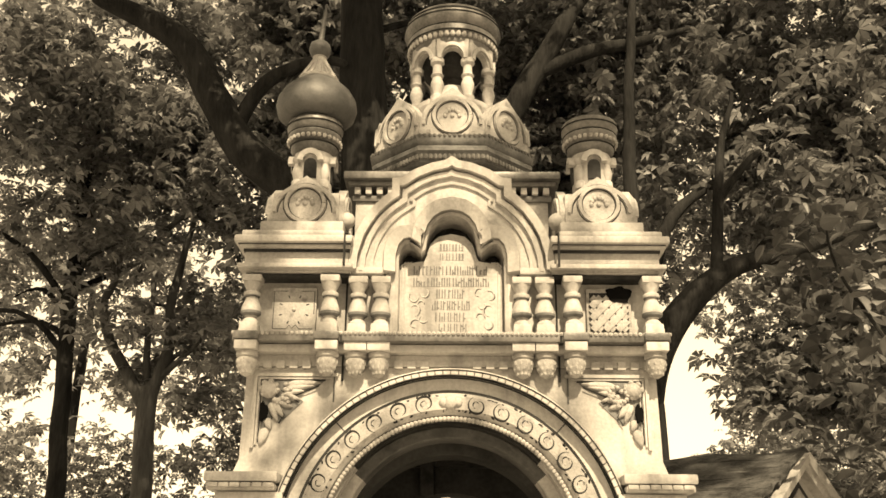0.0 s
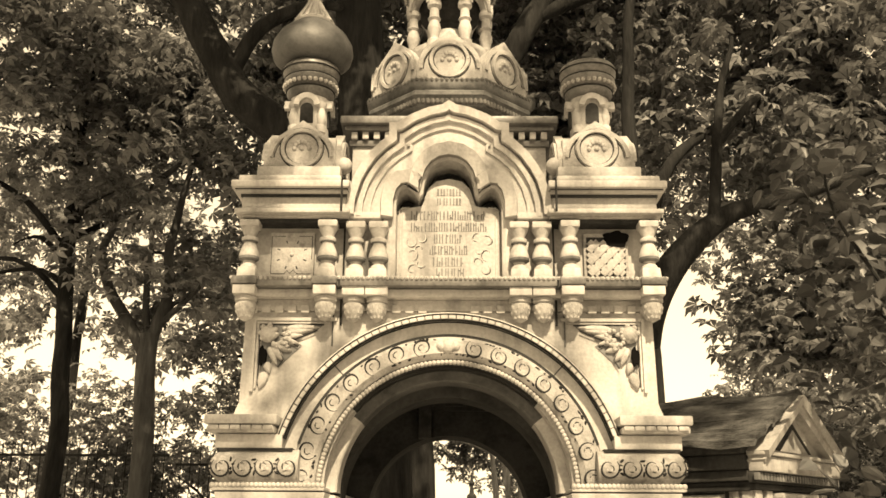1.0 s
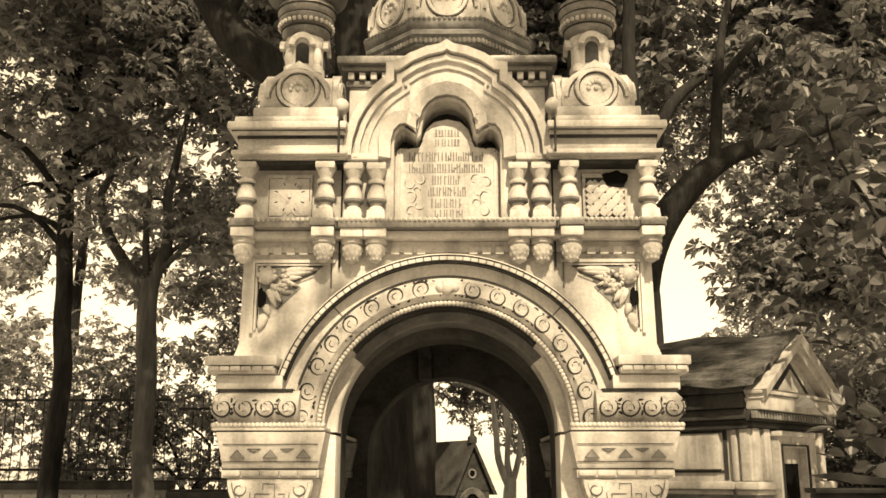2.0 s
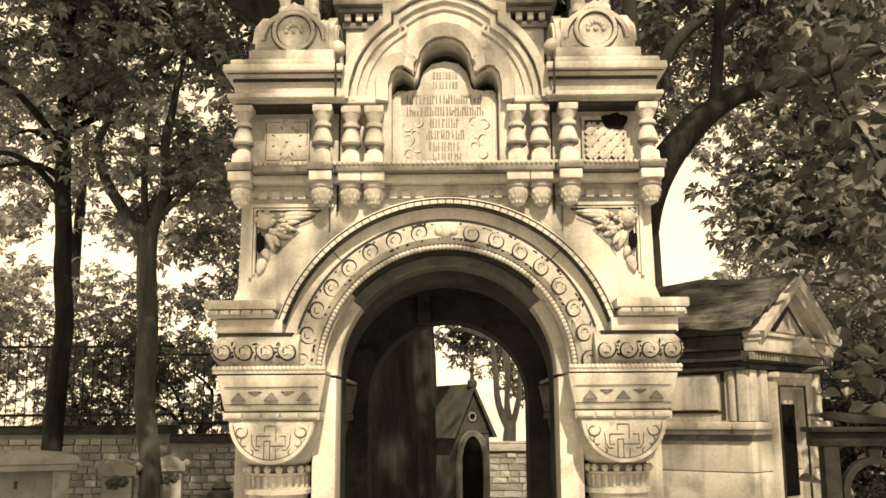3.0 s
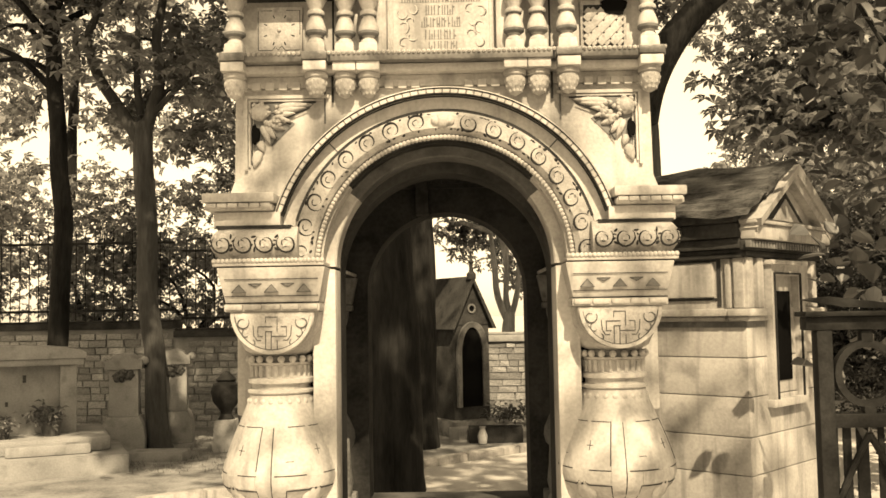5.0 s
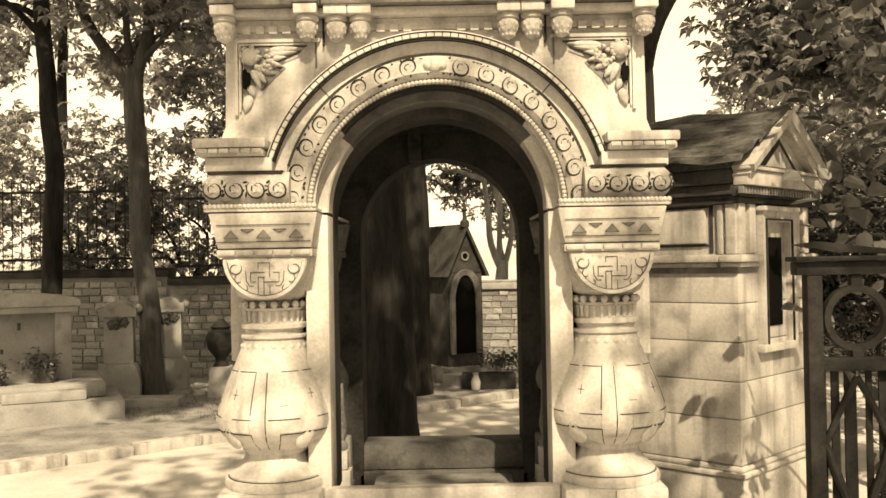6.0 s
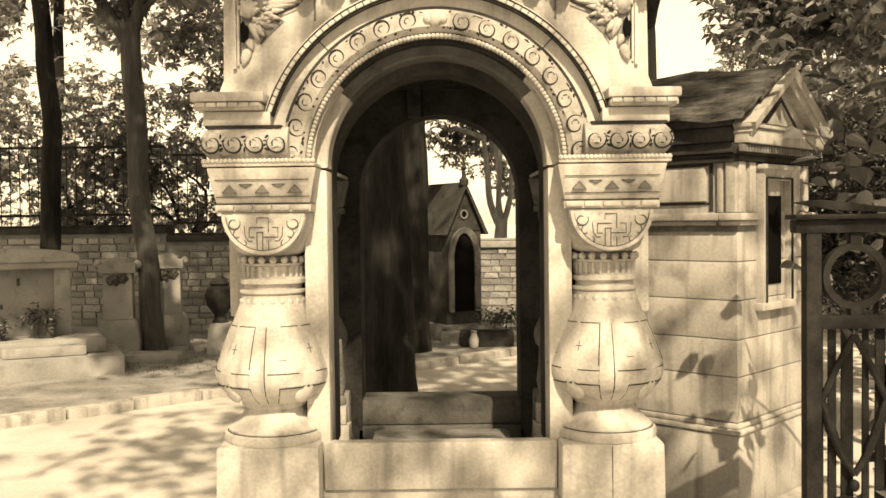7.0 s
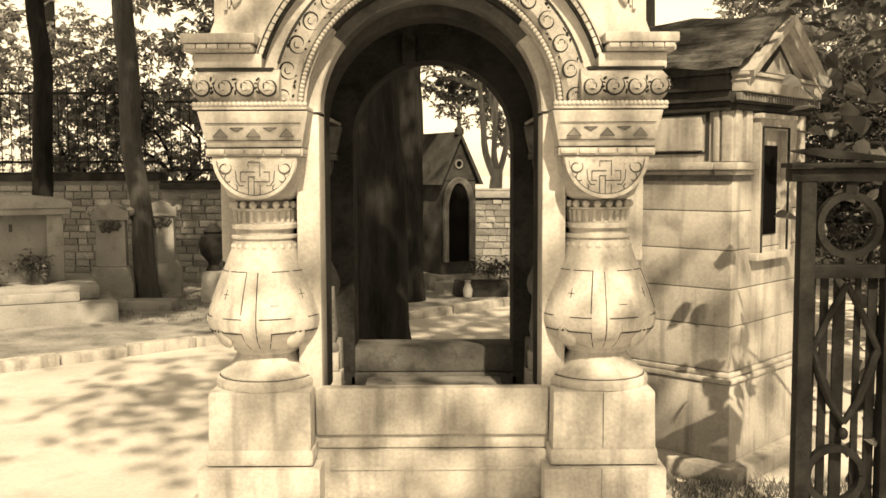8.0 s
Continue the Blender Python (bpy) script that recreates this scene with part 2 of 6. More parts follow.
part("inner_slab", box(B(), -0.36, 0.36, 4.5, 5.1, 0.34, 0.47, 0.03), SOOTSHADE, TC, "low shaded slab inside the chapel")

# added pale pedestals, standing in for the sunlit pedestals of the rear piers
for s in (-1, 1):
    bpart("inner_pedestal", TC, STONE, "small pale pedestal inside the chapel", (min(s * 0.49, s * 0.61), max(s * 0.49, s * 0.61), 5.04, 5.18, 0.34, 0.50, 0.008), (min(s * 0.505, s * 0.595), max(s * 0.505, s * 0.595), 5.055, 5.165, 0.503, 0.60, 0.01))
    part("inner_baluster", lathe(B(), [(0.04, 0.603), (0.04, 0.63), (0.026, 0.65), (0.04, 0.72), (0.03, 0.80), (0.022, 0.95)], s * 0.55, 5.11, 14), SOOTSHADE, TC)
# jambs and inner arches; the arches are coloured dark for the interior shade
ARCZ = 1.76
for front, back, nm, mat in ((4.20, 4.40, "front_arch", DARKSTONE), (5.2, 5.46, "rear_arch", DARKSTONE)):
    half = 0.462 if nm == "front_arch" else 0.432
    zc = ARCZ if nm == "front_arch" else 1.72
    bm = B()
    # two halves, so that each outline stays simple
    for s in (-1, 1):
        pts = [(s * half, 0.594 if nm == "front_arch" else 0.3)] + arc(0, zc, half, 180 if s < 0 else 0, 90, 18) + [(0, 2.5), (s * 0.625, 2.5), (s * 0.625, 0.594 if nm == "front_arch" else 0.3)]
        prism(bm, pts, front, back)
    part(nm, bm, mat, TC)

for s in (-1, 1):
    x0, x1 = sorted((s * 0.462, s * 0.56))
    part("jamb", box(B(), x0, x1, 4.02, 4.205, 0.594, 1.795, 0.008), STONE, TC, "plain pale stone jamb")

# side walls with openings above a low rail, coloured dark as if shaded
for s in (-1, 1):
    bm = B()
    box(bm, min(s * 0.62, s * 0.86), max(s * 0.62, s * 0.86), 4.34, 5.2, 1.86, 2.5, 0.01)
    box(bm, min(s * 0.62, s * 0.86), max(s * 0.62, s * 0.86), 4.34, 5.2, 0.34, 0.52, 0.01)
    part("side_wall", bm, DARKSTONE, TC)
    for yy in (4.6, 4.95):
        bm = lathe(B(), [(0.05, 0.52), (0.05, 0.58), (0.03, 0.6), (0.055, 0.72), (0.03, 0.9), (0.03, 1.1), (0.05, 1.12), (0.05, 1.16)], s * 0.74, yy, 14)
        part("side_baluster", bm, STONE, TC)
    bm = box(B(), min(s * 0.87, s * 0.985), max(s * 0.87, s * 0.985), 4.5, 5.1, 1.14, 1.86, 0.012)
    box(bm, min(s * 0.84, s * 0.87), max(s * 0.84, s * 0.87), 4.52, 5.08, 1.6, 1.86, 0.0)
    part("side_bracket", bm, STONE, TC)

# four piers: pedestal, bulb, capital, impost
BULB = [(0.200, 0.655), (0.213, 0.663), (0.217, 0.680), (0.212, 0.698), (0.197, 0.705), (0.197, 0.713), (0.180, 0.726), (0.158, 0.747), (0.136, 0.775), (0.126, 0.80), (0.14, 0.812), (0.14, 0.825), (0.155, 0.835), (0.205, 0.865), (0.235, 0.905), (0.244, 0.945), (0.24, 0.985), (0.222, 1.04), (0.195, 1.11), (0.165, 1.18), (0.143, 1.235), (0.133, 1.265), (0.133, 1.275)]
NECK = [(0.128, 1.275), (0.14, 1.285), (0.14, 1.295), (0.122, 1.30), (0.122, 1.318), (0.138, 1.325), (0.138, 1.342), (0.12, 1.35), (0.12, 1.395), (0.135, 1.402), (0.135, 1.41)]
PX = 0.705
for py, back in ((4.09, False), (5.34, True)):
    for s in (-1, 1):
        c = s * PX
        # rear piers take the darker stone, their shade put into the colour
        ST, CV = (SOOTSHADE, SOOTSHADE) if back else (STONE, CARVED)
        bm = B()
        box(bm, c - 0.25, c + 0.25, py - 0.25, py + 0.25, 0.18, 0.352, 0.01)
        part("pedestal_base", bm, ST, TC)
        bm = box(B(), c - 0.222, c + 0.222, py - 0.222, py + 0.222, 0.356, 0.425, 0.02)
        box(bm, c - 0.212, c + 0.212, py - 0.212, py + 0.212, 0.42, 0.662, 0.012, 0.985)
        ped = part("pedestal", bm, ST, TC)
        bulb = part("bulb", lathe(B(), BULB, c, py, 40), ST, TC, "swollen carved stone bulb")
        if not back:
            for r, z in ((0.199, 0.704), (0.2, 0.6615), (0.141, 0.829)):
                part("ring_cut", tube(B(), [(c + r * math.cos(k * math.pi / 18), py + r * math.sin(k * math.pi / 18), z) for k in range(37)], [0.0028] * 37, 5), GROOVE, bulb)
        bm = lathe(B(), NECK, c, py, 32)
        neck = part("neck", bm, ST, TC)
        for k in range(24):
            a = k * math.pi / 12
            if not back and math.sin(a) < 0.3:
                part("flute", tube(B(), [(c + 0.121 * math.cos(a), py + 0.121 * math.sin(a), 1.348), (c + 0.123 * math.cos(a), py + 0.123 * math.sin(a), 1.398)], [0.009, 0.011], 6), ST, neck)
        for k in range(18):
            a = k * math.pi / 9
            if back and k not in (9, 12, 15): continue
            part("bead", ball(B(), (c + 0.135 * math.cos(a), py + 0.135 * math.sin(a), 1.424), 0.0155, 1, 6, 8), ST, TC)
        # rounded cushion block
        bm = B()
        half = [(x, z) for x, z in arc(c, 1.62, 0.172, 180, 360, 20)]
        prism(bm, half, py - 0.2, py + 0.2, 0.006)
        lathe(bm, [(0.10, 1.43), (0.15, 1.46), (0.19, 1.55), (0.2, 1.618)], c, py, 24)
        cap = part("cushion_capital", bm, CV, TC, "rounded capital carved with a cross and scrolls")
        bm = box(B(), c - 0.195, c + 0.195, py - 0.208, py + 0.208, 1.621, 1.655, 0.008)
        box(bm, c - 0.19, c + 0.19, py - 0.2, py + 0.2, 1.657, 1.80, 0.006, 1.16)
        imp = part("impost", bm, ST, TC)
        if back:
            continue
        part("bead_bed", lathe(B(), [(0.124, 1.412), (0.124, 1.438)], c, py, 24), SOOTSHADE, neck, "dark groove behind the beads")
        # carving on the capital's face: raised rim, cross bands and scrolls
        face = py - 0.203
        bm = B()
        sweep(bm, arc(c, 1.618, 0.168, 182, 358, 26), [(0.0, face - 0.008), (0.014, face - 0.008), (0.014, face + 0.02), (0.0, face + 0.02)])
        part("capital_rim", bm, CARVED, cap)
        # knotted cross cut into the face
        for line in (((-0.058, 0.045), (0, 0.045)), ((0.035, 0.045), (0.058, 0.045), (0.058, 0.006), (-0.004, 0.006)), ((-0.058, 0.045), (-0.058, 0.006), (-0.038, 0.006)), ((-0.027, 0.062), (-0.027, 0.084), (0.02, 0.084), (0.02, 0.025)),
                     ((-0.027, 0.025), (-0.027, -0.048)), ((-0.004, 0.025), (-0.004, -0.06)), ((0.02, -0.01), (0.02, -0.05)), ((-0.027, 0.025), (0.0, 0.025)), ((-0.045, -0.01), (-0.062, -0.01), (-0.075, 0.01), (-0.078, 0.05)), ((0.045, -0.01), (0.062, -0.01), (0.075, 0.01), (0.078, 0.05))):
            part("knot_cut", groove([(c + x, 1.515 + z) for x, z in line], face + 0.0005, 0.0017), JOINT, cap)
        for d in (-1, 1):
            part("capital_scroll", crescent(c + d * 0.118, 1.578, face, 0.024, 90 + d * 60, d * 330, 0.0028), JOINT, cap)
            part("capital_leaf", crescent(c + d * 0.102, 1.535, face, 0.02, 90 - d * 40, -d * 170, 0.0026), JOINT, cap)
            part("capital_leaf", crescent(c + d * 0.085, 1.495, face, 0.015, 90 + d * 20, d * 150, 0.002), JOINT, cap)
        part("rim_cut", groove(arc(c, 1.618, 0.152, 186, 354, 22), face + 0.0005, 0.0014), JOINT, cap)
        # zigzag and triangles on the sloping impost
        slope = lambda z: py - 0.203 - 0.032 * (z - 1.657) / 0.143
        for k in range(5):
            x, zc = c - 0.132 + 0.066 * k, 1.715
            tri = [(x - 0.029, zc - 0.016), (x + 0.029, zc - 0.016), (x, zc + 0.016)] if k % 2 == 0 else [(x - 0.027, zc + 0.019), (x, zc + 0.006), (x + 0.027, zc + 0.019)]
            # raised triangles; their darker colour stands in for the shade of sunk ones
            part("impost_triangle", prism(B(), tri, slope(1.715) - 0.003, slope(1.715) + 0.01), WORNDARK, imp, "triangle coloured darker as a sunk field")
            part("triangle_cut", groove(tri + [tri[0]], slope(1.715) - 0.003, 0.002), JOINT, imp)
        for z in (1.684, 1.752):
            part("band_cut", groove([(c - 0.19, z), (c + 0.19, z)], slope(z) - 0.001, 0.0016), GROOVE, imp)
        part("band_cut", groove([(c - 0.192, 1.656), (c + 0.192, 1.656)], py - 0.207, 0.0026), GROOVE, imp)
        for k in range(5):
            x = c - 0.152 + 0.076 * k
            part("roll_bead", box(B(), x - 0.036, x + 0.036, py - 0.219, py - 0.2, 1.628, 1.652, 0.009), STONE, imp)
        # straps, roundels and scales on the bulb

        def radius(z):
            for (r0, z0), (r1, z1) in zip(BULB, BULB[1:]):
                if z0 <= z <= z1:
                    return r0 + (r1 - r0) * (z - z0) / (z1 - z0)
            return 0.13

        def slab(a0, a1, z0, z1, lift=0.006):
            """A raised plate bent round the bulb, with upright edges."""
            bm = B()
            nu, nv = max(2, int(abs(a1 - a0) / 5)), max(2, int((z1 - z0) / 0.018))
            grid = {}
            for lay in (0, 1):
                for i in range(nv + 1):
                    z = z0 + (z1 - z0) * i / nv
                    for j in range(nu + 1):
                        a = radians(a0 + (a1 - a0) * j / nu)
                        r = radius(z) + (lift if lay else -0.01)
                        grid[lay, i, j] = bm.verts.new((c + r * math.cos(a), py + r * math.sin(a), z))
            for i in range(nv):
                for j in range(nu):
                    bm.faces.new((grid[1, i, j], grid[1, i, j + 1], grid[1, i + 1, j + 1], grid[1, i + 1, j]))
            for i in range(nv):
                for j in (0, nu):
                    bm.faces.new((grid[0, i, j], grid[1, i, j], grid[1, i + 1, j], grid[0, i + 1, j]))
            for j in range(nu):
                for i in (0, nv):
                    bm.faces.new((grid[0, i, j], grid[0, i, j + 1], grid[1, i, j + 1], grid[1, i, j]))
            return bm

        def cut(line, wide=0.0026):
            """A near-black line along (degrees, height) pairs on the bulb, painted as a cut's shade."""
            pts = []
            for (a0, z0), (a1, z1) in zip(line, line[1:]):
                n = max(2, int(max(abs(a1 - a0) / 5, abs(z1 - z0) / 0.02)))
                pts += [(a0 + (a1 - a0) * k / n, z0 + (z1 - z0) * k / n) for k in range(n)]
            pts.append(line[-1])
            return tube(B(), [(c + (radius(z) + 0.001) * math.cos(radians(a)), py + (radius(z) + 0.001) * math.sin(radians(a)), z) for a, z in pts], [wide * 0.7] * len(pts), 5)

        for q in range(4):
            m = -90 + 90 * q
            part("bulb_strap", slab(m - 14, m - 0.6, 0.832, 1.152, 0.004), STONE, bulb)
            part("bulb_strap", slab(m + 0.6, m + 14, 0.832, 0.962, 0.004), STONE, bulb)
            part("bulb_band", slab(m + 16, m + 74, 0.912, 0.962, 0.003), STONE, bulb)
            for line, w in ((((m, 0.832), (m, 1.15)), 0.0026), (((m - 14.5, 0.832), (m - 14.5, 0.905), (m - 38, 0.905), (m - 42, 0.922), (m - 46, 0.905)), 0.0032), (((m + 14.5, 0.832), (m + 14.5, 0.905), (m + 38, 0.905), (m + 42, 0.922), (m + 46, 0.905)), 0.0032),
                            (((m - 42, 1.152), (m - 15, 1.152), (m - 15, 0.985)), 0.0024), (((m + 18, 1.152), (m + 42, 1.152)), 0.0024), (((m - 36, 0.966), (m - 2, 0.966)), 0.0022), (((m + 3, 0.966), (m + 34, 0.966)), 0.0026), (((m + 14, 1.02), (m + 22, 1.02)), 0.0016), (((m - 42, 1.06), (m - 34, 1.06)), 0.0018), (((m - 38, 1.04), (m - 38, 1.08)), 0.0018)):
                part("strap_cut", cut(line, w), GROOVE, bulb)
            a = radians(m + 45)
            bm = ball(B(), (0, 0, 0), 0.047, 1, 8, 12)
            for v in bm.verts:
                v.co = Vector((v.co.x * 0.3, v.co.y, v.co.z * (1.15 if v.co.z > 0 else 0.9)))
            bm.transform(Matrix.Translation((c + 0.208 * math.cos(a), py + 0.208 * math.sin(a), 0.872)) @ Matrix.Rotation(a, 4, "Z") @ Matrix.Rotation(0.5, 4, "Y"))
            part("roundel", bm, STONE, bulb)
        for k in range(22):
            a = k * 2 * math.pi / 22
            part("scale", ball(B(), (c + 0.129 * math.cos(a), py + 0.129 * math.sin(a), 1.248), 0.0155, 1.0, 5, 8), STONE, bulb)
    # worn joints in the pedestals
for x, z0, z1 in ((0.70, 0.43, 0.655), (0.69, 0.19, 0.35)):
    part("open_joint", box(B(), x - 0.001, x + 0.001, 3.875 if z1 > 0.4 else 3.8385, 3.885, z0, z1, 0), JOINT, TC)



# ---- tomb chapel: frieze, great arch and spandrels ----
CZ = 1.808


def ring(bm, r0, r1, y0, y1, a0=0, a1=180, n=48, bevel=0.0):
    """A flat curved band of stone about the arch's centre."""
    inner, outer = arc(0, CZ, r0, a0, a1, n), arc(0, CZ, r1, a0, a1, n)
    rows = []
    for (xi, zi), (xo, zo) in zip(inner, outer):
        dx, dz = (xo - xi), (zo - zi)
        t = bevel / max(1e-6, r1 - r0)
        rows.append([bm.verts.new(p) for p in ((xi, y1, zi), (xi, y0 + bevel, zi), (xi + dx * t, y0, zi + dz * t), (xo - dx * t, y0, zo - dz * t), (xo, y0 + bevel, zo), (xo, y1, zo))])
    for a, b in zip(rows, rows[1:]):
        for k in range(6):
            bm.faces.new((a[k], a[(k + 1) % 6], b[(k + 1) % 6], b[k]))
    bm.faces.new(rows[0])
    bm.faces.new(rows[-1][::-1])
    return bm


part("arch_frieze", ring(B(), 0.542, 0.640, 3.935, 4.12, 1, 179, 56, 0.022), BED, TC, "arch band carved with vine scrolls")
# the crown's dark stone holds soot and the frieze's shadow in its colour
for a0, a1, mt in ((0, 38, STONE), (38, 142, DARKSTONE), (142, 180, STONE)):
    part("arch_soffit", ring(B(), 0.512, 0.545, 4.0, 4.22, a0, a1, 24), mt, TC, "soffit dark with soot and painted shade" if mt == DARKSTONE else "")
part("arch_fascia", ring(B(), 0.641, 0.703, 3.955, 4.12, 11, 169, 56, 0.004), STONE, TC)
part("arch_moulding", ring(B(), 0.703, 0.735, 3.915, 4.12, 17, 163, 56, 0.01), STONE, TC)
for r, w in ((0.6405, 0.006), (0.6985, 0.0025), (0.7365, 0.003)):
    part("dark_groove", ring(B(), r - w, r + w, 3.9985 if r > 0.73 else 3.951, 4.05, 17, 163, 56), DARKSTONE, TC, "narrow dark groove")
# upper inner arch: smoke stain and cast shade coloured in together
for a0, a1, mt in ((0, 38, STONE), (38, 142, DIMSTONE), (142, 180, STONE)):
    part("jamb_arch", ring(B(), 0.462, 0.513, 4.06, 4.21, a0, a1, 16, 0.006), mt, TC, "" if mt == STONE else "inner arch stone dark with smoke and painted shade")
for r in (0.7005, 0.7235):
    part("dark_groove", ring(B(), r - 0.0016, r + 0.0016, 3.9005, 3.93, 17, 163, 56), GROOVE, TC, "narrow dark groove")
# small voussoir strip along the moulding's edge
for k in range(54):
    a = 18.2 + k * (144 / 54)
    part("billet", ring(B(), 0.700, 0.722, 3.903, 3.93, a, a + 144 / 54 - 0.35, 2, 0.004), STONE, TC)
# rope of beads under the frieze, whole round the arch
bm = B()
for k in range(96):
    a = radians(1 + k * 178 / 95)
    made = bmesh.ops.create_uvsphere(bm, u_segments=8, v_segments=6, radius=0.0115)["verts"]
    for v in made:
        u = v.co.copy()
        v.co = (0.527 * math.cos(a) + u.x, 3.955 + u.y * 1.3, CZ + 0.527 * math.sin(a) + u.z)
stuff(part("bead_rope", bm, BED, TC, "rope of small stone beads"))
# rope bed darker over the crown, for soot and the shade there
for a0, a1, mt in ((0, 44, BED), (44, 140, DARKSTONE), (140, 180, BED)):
    part("rope_bed", ring(B(), 0.519 if mt == DARKSTONE else 0.508, 0.542, 3.972, 4.12, a0, a1, 20), mt, TC, "" if mt == BED else "rope bed dark with soot and painted shade")

def flecks(bm, spots, y, seed, polar=True):
    """Small flattened bumps scattered round a scroll."""
    rg = random.Random(seed)
    for u, v in spots:
        x, z = (u * math.cos(v), CZ + u * math.sin(v)) if polar else (u, v)
        made = bmesh.ops.create_uvsphere(bm, u_segments=7, v_segments=5, radius=1)["verts"]
        t, r1, r2 = rg.uniform(0, 3.1), rg.uniform(0.007, 0.014), rg.uniform(0.004, 0.007)
        for w in made:
            p, q = w.co.x * r1, w.co.z * r2
            w.co = (x + p * math.cos(t) - q * math.sin(t), y + w.co.y * 0.009, z + p * math.sin(t) + q * math.cos(t))
    return bm


# raised flecks between the scrolls, black for the shade of drilled hollows
rg = random.Random(77)
for k in range(17):
    spots = [(rg.choice((0.560, 0.566, 0.614, 0.62, 0.626)), radians(5 + k * 170 / 16 + rg.uniform(-5.4, 5.4))) for _ in range(6)]
    for q, spot in enumerate(spots):
        part("drilled_hollow", flecks(B(), [spot], 3.944, 300 + 10 * k + q), GROOVE, TC)


def medallion(cx, cz, y, r, turn, flip, face=None):
    """A round vine curl: a low boss with leaf lobes, edged by a hooked cut."""
    bm = B()
    for k in range(4):
        a = turn + k * 1.57
        ball(bm, (cx + 0.40 * r * math.cos(a), y + 0.006, cz + 0.40 * r * math.sin(a)), r * 0.26, 1.1, 5, 8)
    curl = part("vine_curl", bm, CARVED, TC)
    part("curl_cut", crescent(cx, cz, y, r, math.degrees(turn), flip * 335, r * 0.125, face), GROOVE, curl)
    part("leaf_cut", crescent(cx, cz, y, r * 0.45, math.degrees(turn) + 150, -flip * 250, r * 0.085, face), GROOVE, curl)


# carved vine: curls round the arch, a fruit at the crown
for k in range(17):
    a = radians(5 + k * 170 / 16)
    if k == 8:
        bm = ball(B(), (0, 3.940, CZ + 0.592), 0.030, 1.2)
        ball(bm, (0.03, 3.94, CZ + 0.592), 0.022)
        ball(bm, (-0.03, 3.94, CZ + 0.592), 0.022)
        part("keystone_fruit", bm, CARVED, TC)
        continue
    medallion(0.591 * math.cos(a), CZ + 0.591 * math.sin(a), 3.936, 0.036, a + (0.6 if k < 8 else 2.6), 1 if k < 8 else -1)

for s in (-1, 1):
    def sx(a, b):
        return (min(s * a, s * b), max(s * a, s * b))
    # frieze block beside the arch: a swelling band
    bm = B()
    prof = [(0.0, 1.835)] + [(0.035 * math.sin(math.pi * k / 8), 1.837 + 0.128 * k / 8) for k in range(9)] + [(0.0, 1.967)]
    rows = []
    for x in (s * 0.60, s * 0.92):
        rows.append([bm.verts.new((x + (s * u if x == s * 0.92 else 0), 3.905 - u, z)) for u, z in prof] + [bm.verts.new((x, 5.5, 1.967)), bm.verts.new((x, 5.5, 1.835))])
    for k in range(len(rows[0])):
        j = (k + 1) % len(rows[0])
        bm.faces.new((rows[0][k], rows[0][j], rows[1][j], rows[1][k]))
    bm.faces.new(rows[0])
    bm.faces.new(rows[1][::-1])
    part("impost_frieze", bm, BED, TC, "swelling frieze carved with vine scrolls")
    for k in range(4):
        cx = s * (0.645 + 0.088 * k)
        medallion(cx, 1.90, 3.872, 0.038, 2.4 if s < 0 else 0.7, -s, lambda z: 3.9055 - 0.035 * math.sin(math.pi * (z - 1.837) / 0.128))
        for q in range(4):
            part("drilled_hollow", flecks(B(), [(cx + s * 0.044 + 0.006 * math.cos(q * 2.3 + k), 1.875 + 0.017 * q)], 3.8765, 40 * k + q, False), GROOVE, TC)
    part("dark_groove", box(B(), *sx(0.628, 0.935), 3.893, 4.0, 1.962, 1.974, 0.0), GROOVE, TC, "narrow dark groove")
    for k in range(6):
        x0, x1 = sx(0.705 + 0.044 * k, 0.705 + 0.044 * (k + 1) - 0.003)
        part("billet", box(B(), x0, x1, 3.853, 3.87, 2.044, 2.062, 0.004), STONE, TC)
    # cord under the frieze
    x0, x1 = sx(0.49, 0.945)
    bm = box(B(), x0, x1, 3.865, 5.5, 1.806, 1.822, 0.006)
    for k in range(26):
        ball(bm, (x0 + (x1 - x0) * (k + 0.5) / 26, 3.868, 1.827), 0.0115, 1, 5, 8)
    part("cord", bm, STONE, TC)
    # plain band, pad slab and its moulding
    x0, x1 = sx(0.672, 0.945)
    bm = box(B(), x0, x1, 3.90, 5.5, 1.969, 2.03, 0.005)
    x0, x1 = sx(0.70, 0.975)
    box(bm, x0, x1, 3.865, 5.53, 2.034, 2.060, 0.008)
    x0, x1 = sx(0.69, 0.985)
    box(bm, x0, x1, 3.855, 5.54, 2.066, 2.105, 0.008)
    part("pad", bm, STONE, TC, "projecting pale stone shoulder slab")
    # spandrel wall
    pts = arc(0, CZ, 0.70, 90, 24 if s > 0 else 156, 20)
    pts = pts + [(s * 0.80, 2.10), (s * 0.905, 2.105), (s * 0.88, 2.17), (s * 0.875, 2.50), (s * 0.875, 2.56), (0, 2.56)]
    part("spandrel", prism(B(), pts, 4.0, 4.3), STONE, TC)
    part("flank_wall", box(B(), *sx(0.70, 0.872), 4.3, 5.45, 2.10, 2.56, 0.004), STONE, TC)
    # sunk panel in a stepped frame, with a winged head and leaves
    for o, w in ((0.83, 0.007), (0.816, 0.004)):
        part("panel_frame", sweep(B(), [(s * o, 2.215 + (0.83 - o)), (s * o, 2.525 - (0.83 - o)), (s * (0.48 + 2 * (0.83 - o)), 2.525 - (0.83 - o))], [(-w, 3.985 + (0.83 - o) * 0.4), (w, 3.985 + (0.83 - o) * 0.4), (w, 4.01), (-w, 4.01)]), STONE, TC)
